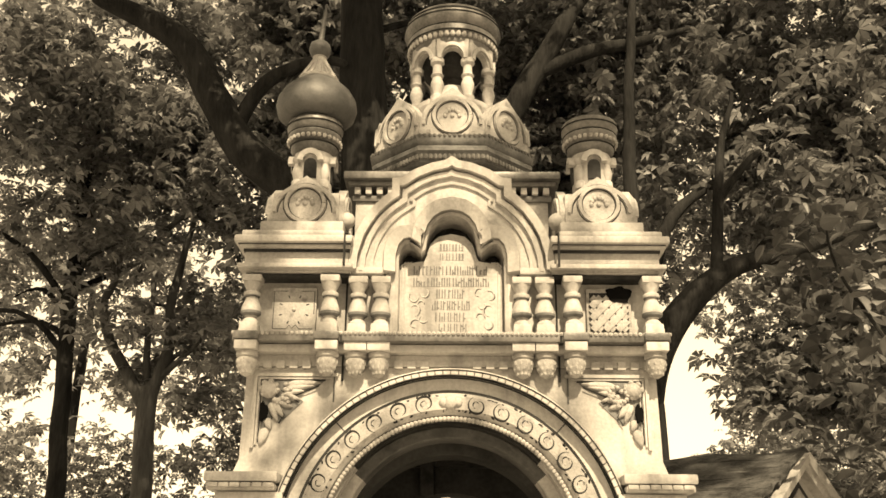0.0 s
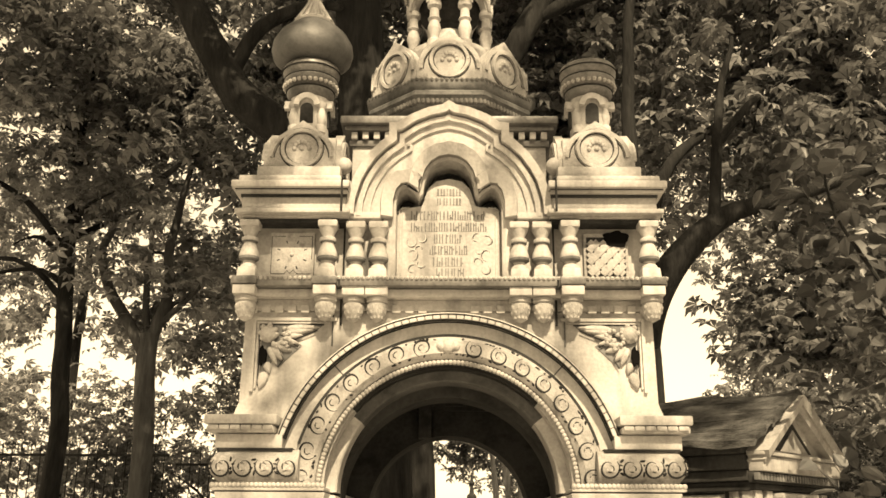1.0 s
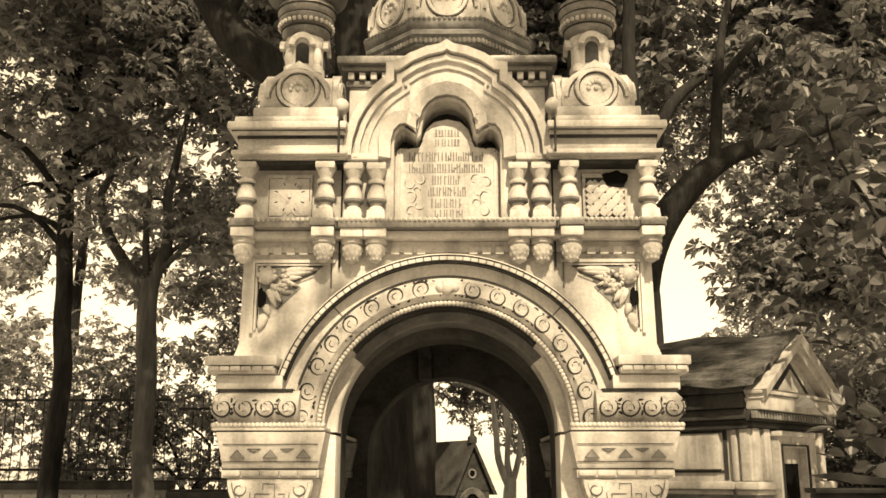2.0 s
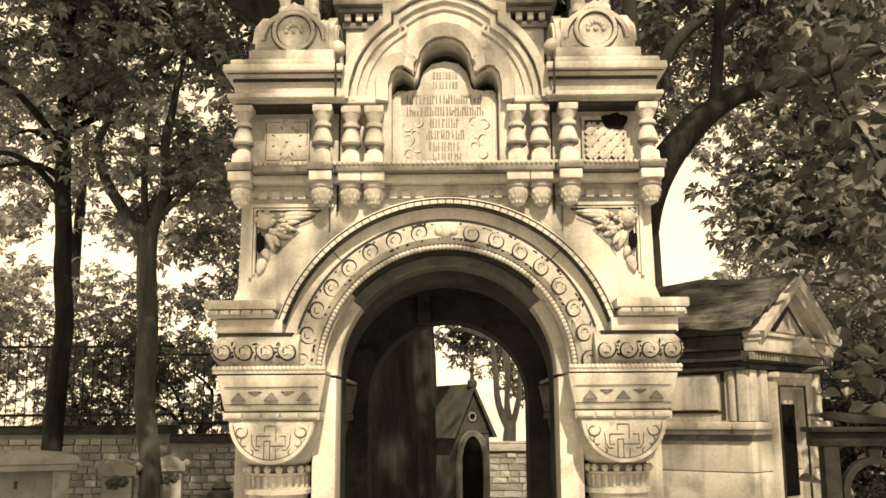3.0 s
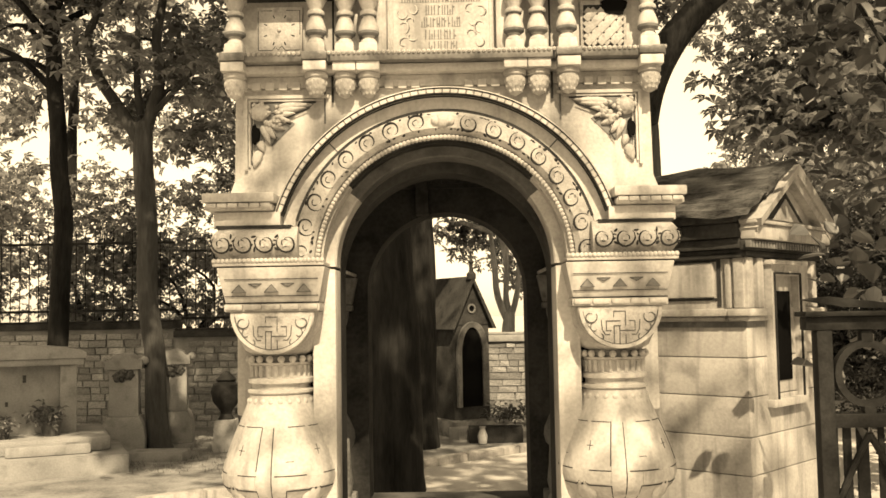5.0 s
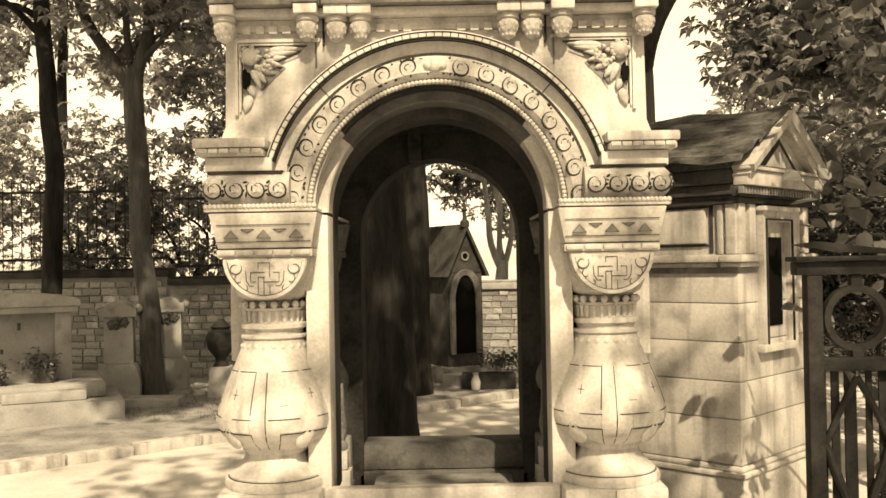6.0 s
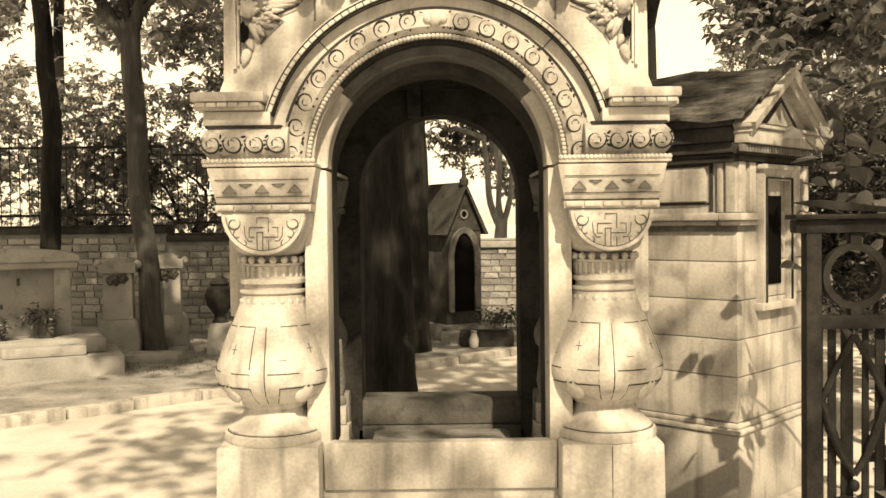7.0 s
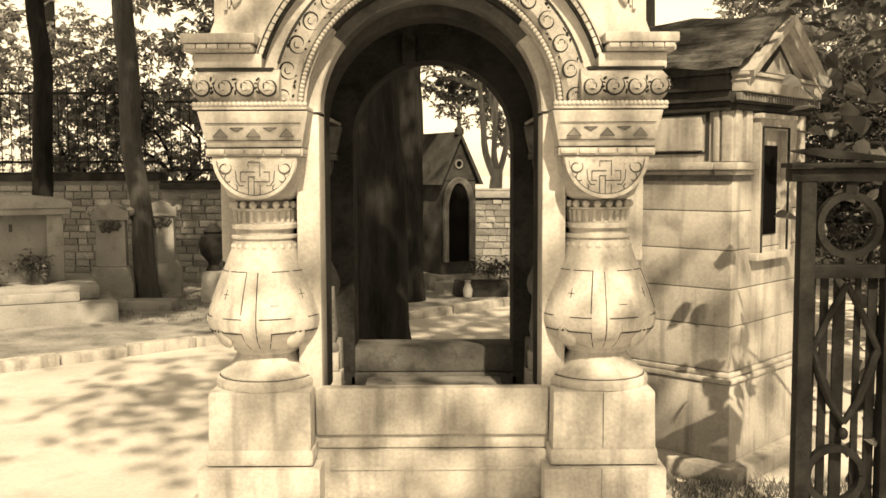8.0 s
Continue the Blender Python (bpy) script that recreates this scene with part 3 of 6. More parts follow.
    part("frame_cut", groove([(s * 0.807, 2.24), (s * 0.807, 2.503), (s * 0.535, 2.503)], 3.999, 0.0035), GROOVE, TC)
    wing = [(0.80, 2.50), (0.54, 2.50), (0.57, 2.472), (0.655, 2.435), (0.625, 2.412), (0.722, 2.317), (0.75, 2.345), (0.77, 2.30), (0.765, 2.26), (0.80, 2.225)]
    part("panel_bed", prism(B(), [(s * x, z) for x, z in (wing if s > 0 else wing[::-1])], 3.9965, 4.01), SOOTSHADE, TC, "dark bed behind the leaf carving")
    rng = random.Random(5 + s)
    bm = B()

    def blade(x0, z0, x1, z1, wide, thick, y):
        """One fat carved leaf from root to tip."""
        made = bmesh.ops.create_uvsphere(bm, u_segments=12, v_segments=8, radius=1)["verts"]
        cx, cz, dx, dz = (x0 + x1) / 2, (z0 + z1) / 2, (x1 - x0) / 2, (z1 - z0) / 2
        ln = math.hypot(dx, dz)
        for w in made:
            k = w.co.x
            q = w.co.z * wide * (1 - 0.45 * k) * (1 + 0.10 * math.sin(9 * k))
            w.co = (s * (cx + dx * k - dz / ln * q), y + w.co.y * thick, cz + dz * k + dx / ln * q)

    for x0, z0, x1, z1, w in ((0.70, 2.482, 0.55, 2.492, 0.016), (0.705, 2.467, 0.575, 2.478, 0.014), (0.70, 2.45, 0.62, 2.455, 0.014), (0.72, 2.44, 0.635, 2.418, 0.016), (0.74, 2.42, 0.665, 2.385, 0.018), (0.755, 2.41, 0.70, 2.345, 0.018), (0.765, 2.405, 0.728, 2.325, 0.015), (0.775, 2.34, 0.755, 2.29, 0.016), (0.775, 2.30, 0.797, 2.225, 0.020)):
        blade(x0, z0, x1, z1, w, 0.015, 3.993)
    for k in range(22):
        a, d = rng.uniform(0, 6.28), math.sqrt(rng.random())
        x, z = 0.70 + 0.045 * d * math.cos(a), 2.44 + 0.04 * d * math.sin(a)
        blade(x, z, x + 0.022 * math.cos(a * 2), z + 0.022 * math.sin(a * 2), 0.009, 0.012, 3.984 - 0.006 * (1 - d))
    ball(bm, (s * 0.772, 3.996, 2.462), 0.038, 1, 12, 16)
    for k in range(7):
        ball(bm, (s * (0.772 + 0.034 * math.cos(k * 0.9)), 3.985, 2.466 + 0.03 * math.sin(k * 0.9)), 0.013, 1, 6, 8)
    part("leaf_carving", bm, CARVED, TC, "deep carved winged leaf ornament")
    for line in (((0.735, 2.425), (0.70, 2.35), (0.722, 2.317)), ((0.70, 2.44), (0.64, 2.405)), ((0.72, 2.455), (0.655, 2.437), (0.56, 2.476)), ((0.61, 2.492), (0.60, 2.47))):
        part("leaf_cut", groove([(s * x, z) for x, z in line], 3.986, 0.0028), GROOVE, TC)
    gap = []
    for k in range(24):
        a = k * math.pi / 12
        wob = 1 + 0.5 * noise.noise((math.cos(a) * 1.7, math.sin(a) * 1.7, 9))
        gap.append((s * 0.790 + 0.015 * wob * math.copysign(abs(math.cos(a)) ** 0.95, math.cos(a)), 2.362 + 0.042 * wob * math.copysign(abs(math.sin(a)) ** 0.95, math.sin(a))))
    part("undercut", prism(B(), gap, 3.976, 4.0), VOID, TC, "dark undercut hole in the carving")
    # open joints in the spandrel
    bm = box(B(), s * 0.497 - 0.003, s * 0.497 + 0.003, 3.994, 4.0, 2.41, 2.56, 0)
    part("open_joint", bm, JOINT, TC)

# dentil band and shelf over the arch
for k in range(31):
    x = -0.84 + k * 1.68 / 30
    if abs(x) < 0.09 or 0.262 < abs(x) < 0.56:
        continue
    part("dentil", box(B(), x - 0.018, x + 0.018, 3.975, 4.01, 2.552, 2.585, 0.002), STONE, TC)
for a in (47, 133):
    part("open_joint", ring(B(), 0.645, 0.733, 3.9535, 3.97, a - 0.25, a + 0.25, 1), JOINT, TC)
bpart("string_course", TC, STONE, "", (-0.90, 0.90, 3.985, 5.48, 2.562, 2.61, 0.004), (-0.91, 0.91, 3.93, 5.5, 2.611, 2.646, 0.008))
bpart("shelf", TC, WORNDARK, "rain-darkened carved shelf", (-0.925, 0.925, 3.885, 5.52, 2.648, 2.690, 0.01))
bm = B()
for k in range(90):
    ball(bm, (-0.92 + 1.84 * k / 89, 3.884, 2.682), 0.0095, 1, 4, 6)
stuff(part("shelf_beading", bm, CARVED, TC))

# colonnettes standing on the shelf, each over a hanging bud
COL = [(0.036, 2.735), (0.037, 2.742), (0.033, 2.754), (0.024, 2.764), (0.023, 2.770), (0.034, 2.778), (0.042, 2.788), (0.0435, 2.80), (0.041, 2.816), (0.034, 2.838), (0.026, 2.858), (0.025, 2.866), (0.035, 2.870), (0.037, 2.878), (0.035, 2.886), (0.026, 2.890), (0.027, 2.90), (0.036, 2.918), (0.041, 2.936)]
BUD = [(0.004, 2.505), (0.018, 2.512), (0.036, 2.535), (0.043, 2.558), (0.044, 2.58), (0.038, 2.585), (0.048, 2.592), (0.048, 2.61)]
for s in (-1, 1):
    for x, y in ((0.865, 3.945), (0.525, 3.945), (0.405, 3.965), (0.306, 3.965)):
        col = part("colonnette", lathe(B(), [(r, 2.69 + (z - 2.69) * 0.945) for r, z in COL], s * x, y, 18), STONE, TC, "turned stone colonnette")
        part("collar", lathe(B(), [(0.030, 2.769), (0.0435, 2.778), (0.0447, 2.787), (0.041, 2.792)], s * x, y, 18), SOOTSHADE, col, "dark carved collar")
        part("neck_ring", lathe(B(), [(0.024, 2.854), (0.034, 2.856), (0.034, 2.8605), (0.03, 2.863)], s * x, y, 18), SOOTSHADE, col, "thin dark ring")
        bpart("column_block", col, STONE, "", (s * x - 0.042, s * x + 0.042, y - 0.042, y + 0.042, 2.69, 2.738, 0.006, 0.9), (s * x - 0.042, s * x + 0.042, y - 0.042, y + 0.042, 2.92, 2.950, 0.006))
        bm = lathe(B(), BUD, s * x, y - 0.005, 14)
        for k in range(10):
            for lev in (0, 1, 2):
                a = (k + 0.5 * lev) * math.pi / 5
                rr = (0.025, 0.034, 0.039)[lev]
                ball(bm, (s * x + rr * math.cos(a), y - 0.005 + rr * math.sin(a), 2.528 + 0.02 * lev), 0.0085, 1.5, 4, 6)
        part("hanging_bud", bm, CARVED, TC, "scaled hanging stone bud")
        part("shelf_block", box(B(), s * x - 0.048, s * x + 0.048, y - 0.068, y + 0.05, 2.612, 2.652, 0.005), STONE, TC)
        part("shelf_block", box(B(), s * x - 0.054, s * x + 0.054, y - 0.076, y + 0.05, 2.654, 2.6895, 0.008), WORNDARK, TC)

for s in (-1, 1):
    for y0, y1, z0, z1 in ((3.881, 3.90, 2.642, 2.689), (3.981, 4.0, 2.50, 2.61), (4.027, 4.04, 2.69, 2.95), (3.851, 3.87, 2.976, 3.115)):
        part("open_joint", box(B(), s * 0.463 - 0.004, s * 0.463 + 0.004, y0, y1, z0, z1, 0), GROOVE, TC)
# upper wall, side panels
for s in (-1, 1):
    x0, x1 = sorted((s * 0.255, s * 0.885))
    part("upper_wall", box(B(), x0, x1, 4.03, 4.45, 2.69, 2.97, 0.003), STONE, TC)
    bm = box(B(), s * 0.69 - 0.098, s * 0.69 + 0.098, 4.006, 4.04, 2.715, 2.92, 0.004)
    plate = part("carved_plate", bm, CARVED, TC, "square plate with interlaced carving")
    if s < 0:
        for line in (((-0.09, -0.085), (-0.09, 0.085), (-0.03, 0.085)), ((-0.09, -0.087), (-0.03, -0.087), (-0.018, -0.07), (-0.006, -0.085), (0.01, -0.068), (0.025, -0.087), (0.085, -0.087)), ((0.03, 0.085), (0.088, 0.085), (0.088, -0.02))):
            part("plate_cut", groove([(-0.69 + x, 2.818 + z) for x, z in line], 4.006, 0.0018), GROOVE, plate)
        for k in range(8):
            a = radians(22 + 45 * k)
            part("plate_cut", groove([(-0.69 + q * math.cos(a), 2.818 + q * math.sin(a)) for q in (0.056, 0.070)], 4.0065, 0.0028), GROOVE, plate)
        part("leaf_boss", ball(B(), (-0.69, 4.006, 2.818), 0.009, 1, 5, 7), CARVED, plate)
    else:
        part("plate_ground", box(B(), 0.606, 0.774, 4.001, 4.02, 2.725, 2.90, 0.0), DARKSTONE, plate, "dark pierced ground of the plate")
        # flat bands that cross on the slant
        for d in (-1, 1):
            for k in range(-3, 4):
                ends = []
                for x, z in [(x, d * (x - 0.054 * k)) for x in (-0.078, 0.078)] + [(d * z + 0.054 * k, z) for z in (-0.075, 0.075)]:
                    if abs(x) < 0.0781 and abs(z) < 0.0751 and not any(abs(x - p) + abs(z - q) < 0.01 for p, q in ends):
                        ends.append((x, z))
                if len(ends) == 2 and math.dist(*ends) > 0.03:
                    (xa, za), (xb, zb) = ends
                    ln, y = math.dist(*ends) / 2, 3.9965 if d < 0 else 3.9930
                    bm = box(B(), -ln, ln, y, y + 0.012, -0.0155, 0.0155, 0.003)
                    bm.transform(Matrix.Translation((0.69 + (xa + xb) / 2, 0, 2.805 + (za + zb) / 2)) @ Matrix.Rotation(-math.atan2(zb - za, xb - xa), 4, "Y"))
                    part("lattice_band", bm, CARVED, plate)
        ragged = []
        for k in range(24):
            a = k * math.pi / 12
            wob = 1 + 0.42 * noise.noise((math.cos(a) * 1.7, math.sin(a) * 1.7, 3))
            ragged.append((0.735 + 0.056 * wob * math.copysign(abs(math.cos(a)) ** 1.0, math.cos(a)), 2.893 + 0.034 * wob * math.copysign(abs(math.sin(a)) ** 1.0, math.sin(a))))
        part("broken_hole", prism(B(), ragged, 3.9895, 4.02), VOID, plate, "dark broken hole")
part("back_core", box(B(), -0.80, 0.80, 4.46, 5.42, 2.62, 3.0, 0.01), STONE, TC)
# vault parts are coloured near-black for the shade under the roof
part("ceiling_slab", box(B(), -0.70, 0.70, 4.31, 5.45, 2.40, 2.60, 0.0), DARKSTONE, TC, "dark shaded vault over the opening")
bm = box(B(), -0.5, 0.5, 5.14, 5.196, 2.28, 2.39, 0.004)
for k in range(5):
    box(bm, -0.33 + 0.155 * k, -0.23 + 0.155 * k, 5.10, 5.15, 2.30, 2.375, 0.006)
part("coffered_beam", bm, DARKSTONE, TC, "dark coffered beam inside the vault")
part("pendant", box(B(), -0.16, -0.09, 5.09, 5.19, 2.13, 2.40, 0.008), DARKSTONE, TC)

# cornices over the side bays
for s in (-1, 1):
    def sx(a, b):
        return (min(s * a, s * b), max(s * a, s * b))
    # these fillets hold soot and the cornice shade in their colour
    bpart("sooty_fillet", TC, DARKSTONE, "thin fillet dark with soot and painted shade", (*sx(0.44, 0.90), 3.94, 4.5, 2.947, 2.965, 0.003), (*sx(0.445, 0.91), 3.905, 4.5, 3.054, 3.069, 0.002), (*sx(0.72, 0.94), 3.89, 5.5, 2.0595, 2.0665, 0.0), (*sx(0.50, 0.93), 3.885, 5.4, 1.799, 1.808, 0.0),
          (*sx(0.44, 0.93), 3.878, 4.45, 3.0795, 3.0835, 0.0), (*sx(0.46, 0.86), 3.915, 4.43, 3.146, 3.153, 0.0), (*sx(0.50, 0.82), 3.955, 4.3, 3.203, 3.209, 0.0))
    bpart("cornice_course", TC, STONE, "", (*sx(0.44, 0.905), 3.925, 4.5, 2.964, 2.976, 0.003), (*sx(0.43, 0.93), 3.885, 4.5, 2.975, 2.996, 0.006), (*sx(0.45, 0.905), 3.915, 4.5, 2.997, 3.056, 0.004),
          (*sx(0.44, 0.93), 3.88, 4.5, 3.066, 3.080, 0.005), (*sx(0.43, 0.945), 3.855, 4.5, 3.083, 3.116, 0.009), (*sx(0.47, 0.92), 3.88, 4.48, 3.117, 3.148, 0.012), (*sx(0.48, 0.85), 3.92, 4.42, 3.149, 3.205, 0.01))
    part("inner_cornice", box(B(), *sx(0.30, 0.44), 3.95, 4.3, 2.97, 3.0, 0.006), STONE, TC)

# ---- trefoil gable with the inscribed tablet ----
OUT = [(0.445, 2.985), (0.44, 3.06), (0.415, 3.15), (0.385, 3.21), (0.345, 3.27), (0.29, 3.325), (0.262, 3.345), (0.262, 3.405), (0.222, 3.41), (0.165, 3.45), (0.09, 3.482), (0.03, 3.495), (0, 3.515)]
INN = [(0.247, 2.70), (0.247, 2.98), (0.247, 3.06), (0.235, 3.11), (0.212, 3.138), (0.185, 3.142), (0.155, 3.122), (0.135, 3.10), (0.128, 3.108), (0.122, 3.155), (0.108, 3.205), (0.08, 3.245), (0.045, 3.268), (0, 3.277)]
for s in (-1, 1):
    pts = [(s * x, z) for x, z in INN[1:]] + [(s * x, z) for x, z in OUT[::-1]]
    part("gable_face", prism(B(), pts, 3.97, 4.3), STONE, TC)
for nm, line, sec in (
    ("gable_moulding", OUT, [(-0.028, 3.925), (0.006, 3.915), (0.006, 4.3), (-0.028, 3.99)]),
    ("gable_step", OUT[:], [(-0.062, 3.95), (-0.040, 3.945), (-0.040, 3.99), (-0.062, 3.99)]),
    ("gable_fillet", OUT[:], [(-0.098, 3.958), (-0.086, 3.955), (-0.086, 3.99), (-0.098, 3.99)]),
    ("trefoil_moulding", INN[1:], [(0.0, 3.955), (0.05, 3.93), (0.062, 3.99), (0.0, 3.99)]),
    ("trefoil_inner", INN, [(-0.012, 4.0), (0.004, 3.99), (0.004, 4.19), (-0.012, 4.19)])):
    full = [(-x, z) for x, z in line] + [(x, z) for x, z in line[-2::-1]]
    part(nm, sweep(B(), full, sec), STONE, TC)
for s in (-1, 1):
    x0, x1 = sorted((s * 0.248, s * 0.29))
    part("tablet_jamb", box(B(), x0, x1, 3.99, 4.2, 2.69, 2.985, 0.005), STONE, TC)
tab = [(0.232, 2.70), (0.232, 3.02), (0.212, 3.05), (0.165, 3.058), (0.118, 3.06), (0.112, 3.10), (0.095, 3.15), (0.06, 3.185), (0, 3.198)]
# near-black plate stands in for the deep shadow in the trefoil lobes
part("tablet_back", box(B(), -0.30, 0.30, 4.17, 4.195, 2.69, 3.32, 0), DARKSTONE, TC, "dark plate painted as the shade behind the tablet")
bm = prism(B(), [(-x, z) for x, z in tab] + [(x, z) for x, z in tab[-2::-1]], 4.06, 4.12, 0.005)
tablet = part("tablet", bm, STONE, TC, "pale stone tablet with worn carved lettering")
rng = random.Random(3)
for z, xa, xb in ((3.02, -0.17, 0.165), (2.965, -0.17, 0.17), (2.91, -0.066, 0.055), (2.857, -0.085, 0.085), (2.803, -0.07, 0.058), (2.752, -0.055, 0.07)):
    bm = B()
    x = xa
    while x < xb:
        h = 0.040 if rng.random() < 0.85 else 0.022
        box(bm, x, x + 0.0048, 4.0565, 4.0615, z - 0.02, z - 0.02 + h, 0)
        if rng.random() < 0.3:
            zz = z + rng.uniform(-0.016, 0.014)
            box(bm, x, x + 0.011, 4.0570, 4.0612, zz, zz + 0.004, 0)
        x += rng.choice((0.0105, 0.0105, 0.0125, 0.017))
    stuff(part("inscription", bm, WORNDARK, tablet))
for s in (-1, 1):
    for k, (x, z, r) in enumerate(((0.125, 2.915, 0.022), (0.165, 2.90, 0.026), (0.135, 2.86, 0.018), (0.17, 2.835, 0.028), (0.125, 2.80, 0.022), (0.16, 2.77, 0.022))):
        part("leaf_scroll", crescent(s * x, z, 4.0605, r, 60 + 70 * k, s * (-250 if k % 2 else 230), 0.0034), CARVED, tablet)
        # near-black copy, shifted aside and down, as the scroll's painted shadow
        part("scroll_cut", crescent(s * x + 0.004, z - 0.004, 4.061, r, 60 + 70 * k, s * (-250 if k % 2 else 230), 0.0026), GROOVE, tablet)
    for x in (0.236, 0.222, 0.209):
        part("tablet_flute", groove([(s * x, 2.70), (s * x, 3.03 if x > 0.23 else 3.045), (s * (x - 0.03), 3.058)], 4.0575, 0.003), STONE, tablet)
for z in (3.085, 3.13):
    bm = B()
    for k in range(8):
        x = -0.055 + 0.0145 * k + rng.uniform(-0.002, 0.002)
        box(bm, x, x + rng.choice((0.005, 0.009)), 4.0565, 4.0615, z - 0.015, z + 0.016, 0)
    stuff(part("inscription", bm, WORNDARK, tablet))

# ---- corner turrets ----
def kokoshnik(bm, cx, cy, half, z0, z1, out, turn, point=0.03, deep=0.04):
    """A rounded gable plate that ends in a small point, facing outwards at turn degrees."""
    pts = [(-half, z0), (-half, z0 + (z1 - z0) * 0.25)]
    for k in range(1, 12):
        a = math.pi * (1 - k / 12)
        lift = point * max(0, 1 - abs(k - 6) / 1.5)
        pts.append((half * math.cos(a), z0 + (z1 - z0) * (0.25 + 0.75 * math.sin(a)) + lift))
    pts += [(half, z0 + (z1 - z0) * 0.25), (half, z0)]
    first = len(bm.verts)
    prism(bm, pts, -out, -out + deep)
    rim = [(half * 0.84 * math.cos(a), z0 + (z1 - z0) * 0.25 + (z1 - z0) * 0.62 * math.sin(a)) for a in [math.pi * (1 - k / 16) for k in range(17)]]
    sweep(bm, rim, [(0, -out - 0.012), (half * 0.09, -out - 0.012), (half * 0.09, -out + 0.005), (0, -out + 0.005)])
    zc, rr = z0 + (z1 - z0) * 0.47, half * 0.40
    for r, w, d in ((1.28, 0.10, 0.014),):
        loop = [(rr * r * math.cos(a), zc + rr * r * math.sin(a)) for a in [-2 * math.pi * k / 24 for k in range(25)]]
        sweep(bm, loop, [(0, -out - d), (half * w, -out - d), (half * w, -out + 0.005), (0, -out + 0.005)])
    for k in range(7):
        a = math.pi * k / 6
        ball(bm, (rr * 0.55 * math.cos(a), -out, zc + rr * 0.55 * math.sin(a)), half * 0.075, 1.1, 5, 7)
    ball(bm, (0, -out, zc), half * 0.08, 1, 5, 7)
    bm.verts.ensure_lookup_table()
    c, s = math.cos(radians(turn)), math.sin(radians(turn))
    for v in bm.verts[first:]:
        x, y = v.co.x, v.co.y
        v.co.x, v.co.y = cx + x * c - y * s, cy + x * s + y * c
    return bm


def gable_cuts(cx, cy, half, z0, z1, out, turn, parent):
    """Dark lines round the shell and under the rim of a rounded gable."""
    c, s = math.cos(radians(turn)), math.sin(radians(turn))
    zc, rr = z0 + (z1 - z0) * 0.47, half * 0.40
    loops = [[(rr * q * math.cos(a), zc + rr * q * math.sin(a)) for a in [2 * math.pi * k / 24 for k in range(25)]] for q in (1.22, 1.62)]
    loops.append([(half * 0.80 * math.cos(a), z0 + (z1 - z0) * 0.25 + (z1 - z0) * 0.60 * math.sin(a)) for a in [math.pi * k / 20 for k in range(21)]])
    for line in loops:
        part("ring_cut", tube(B(), [(cx + x * c + (out + 0.001) * s, cy + x * s - (out + 0.001) * c, z) for x, z in line], [half * 0.013] * len(line), 5), GROOVE, parent)


TX, TY = 0.66, 4.12
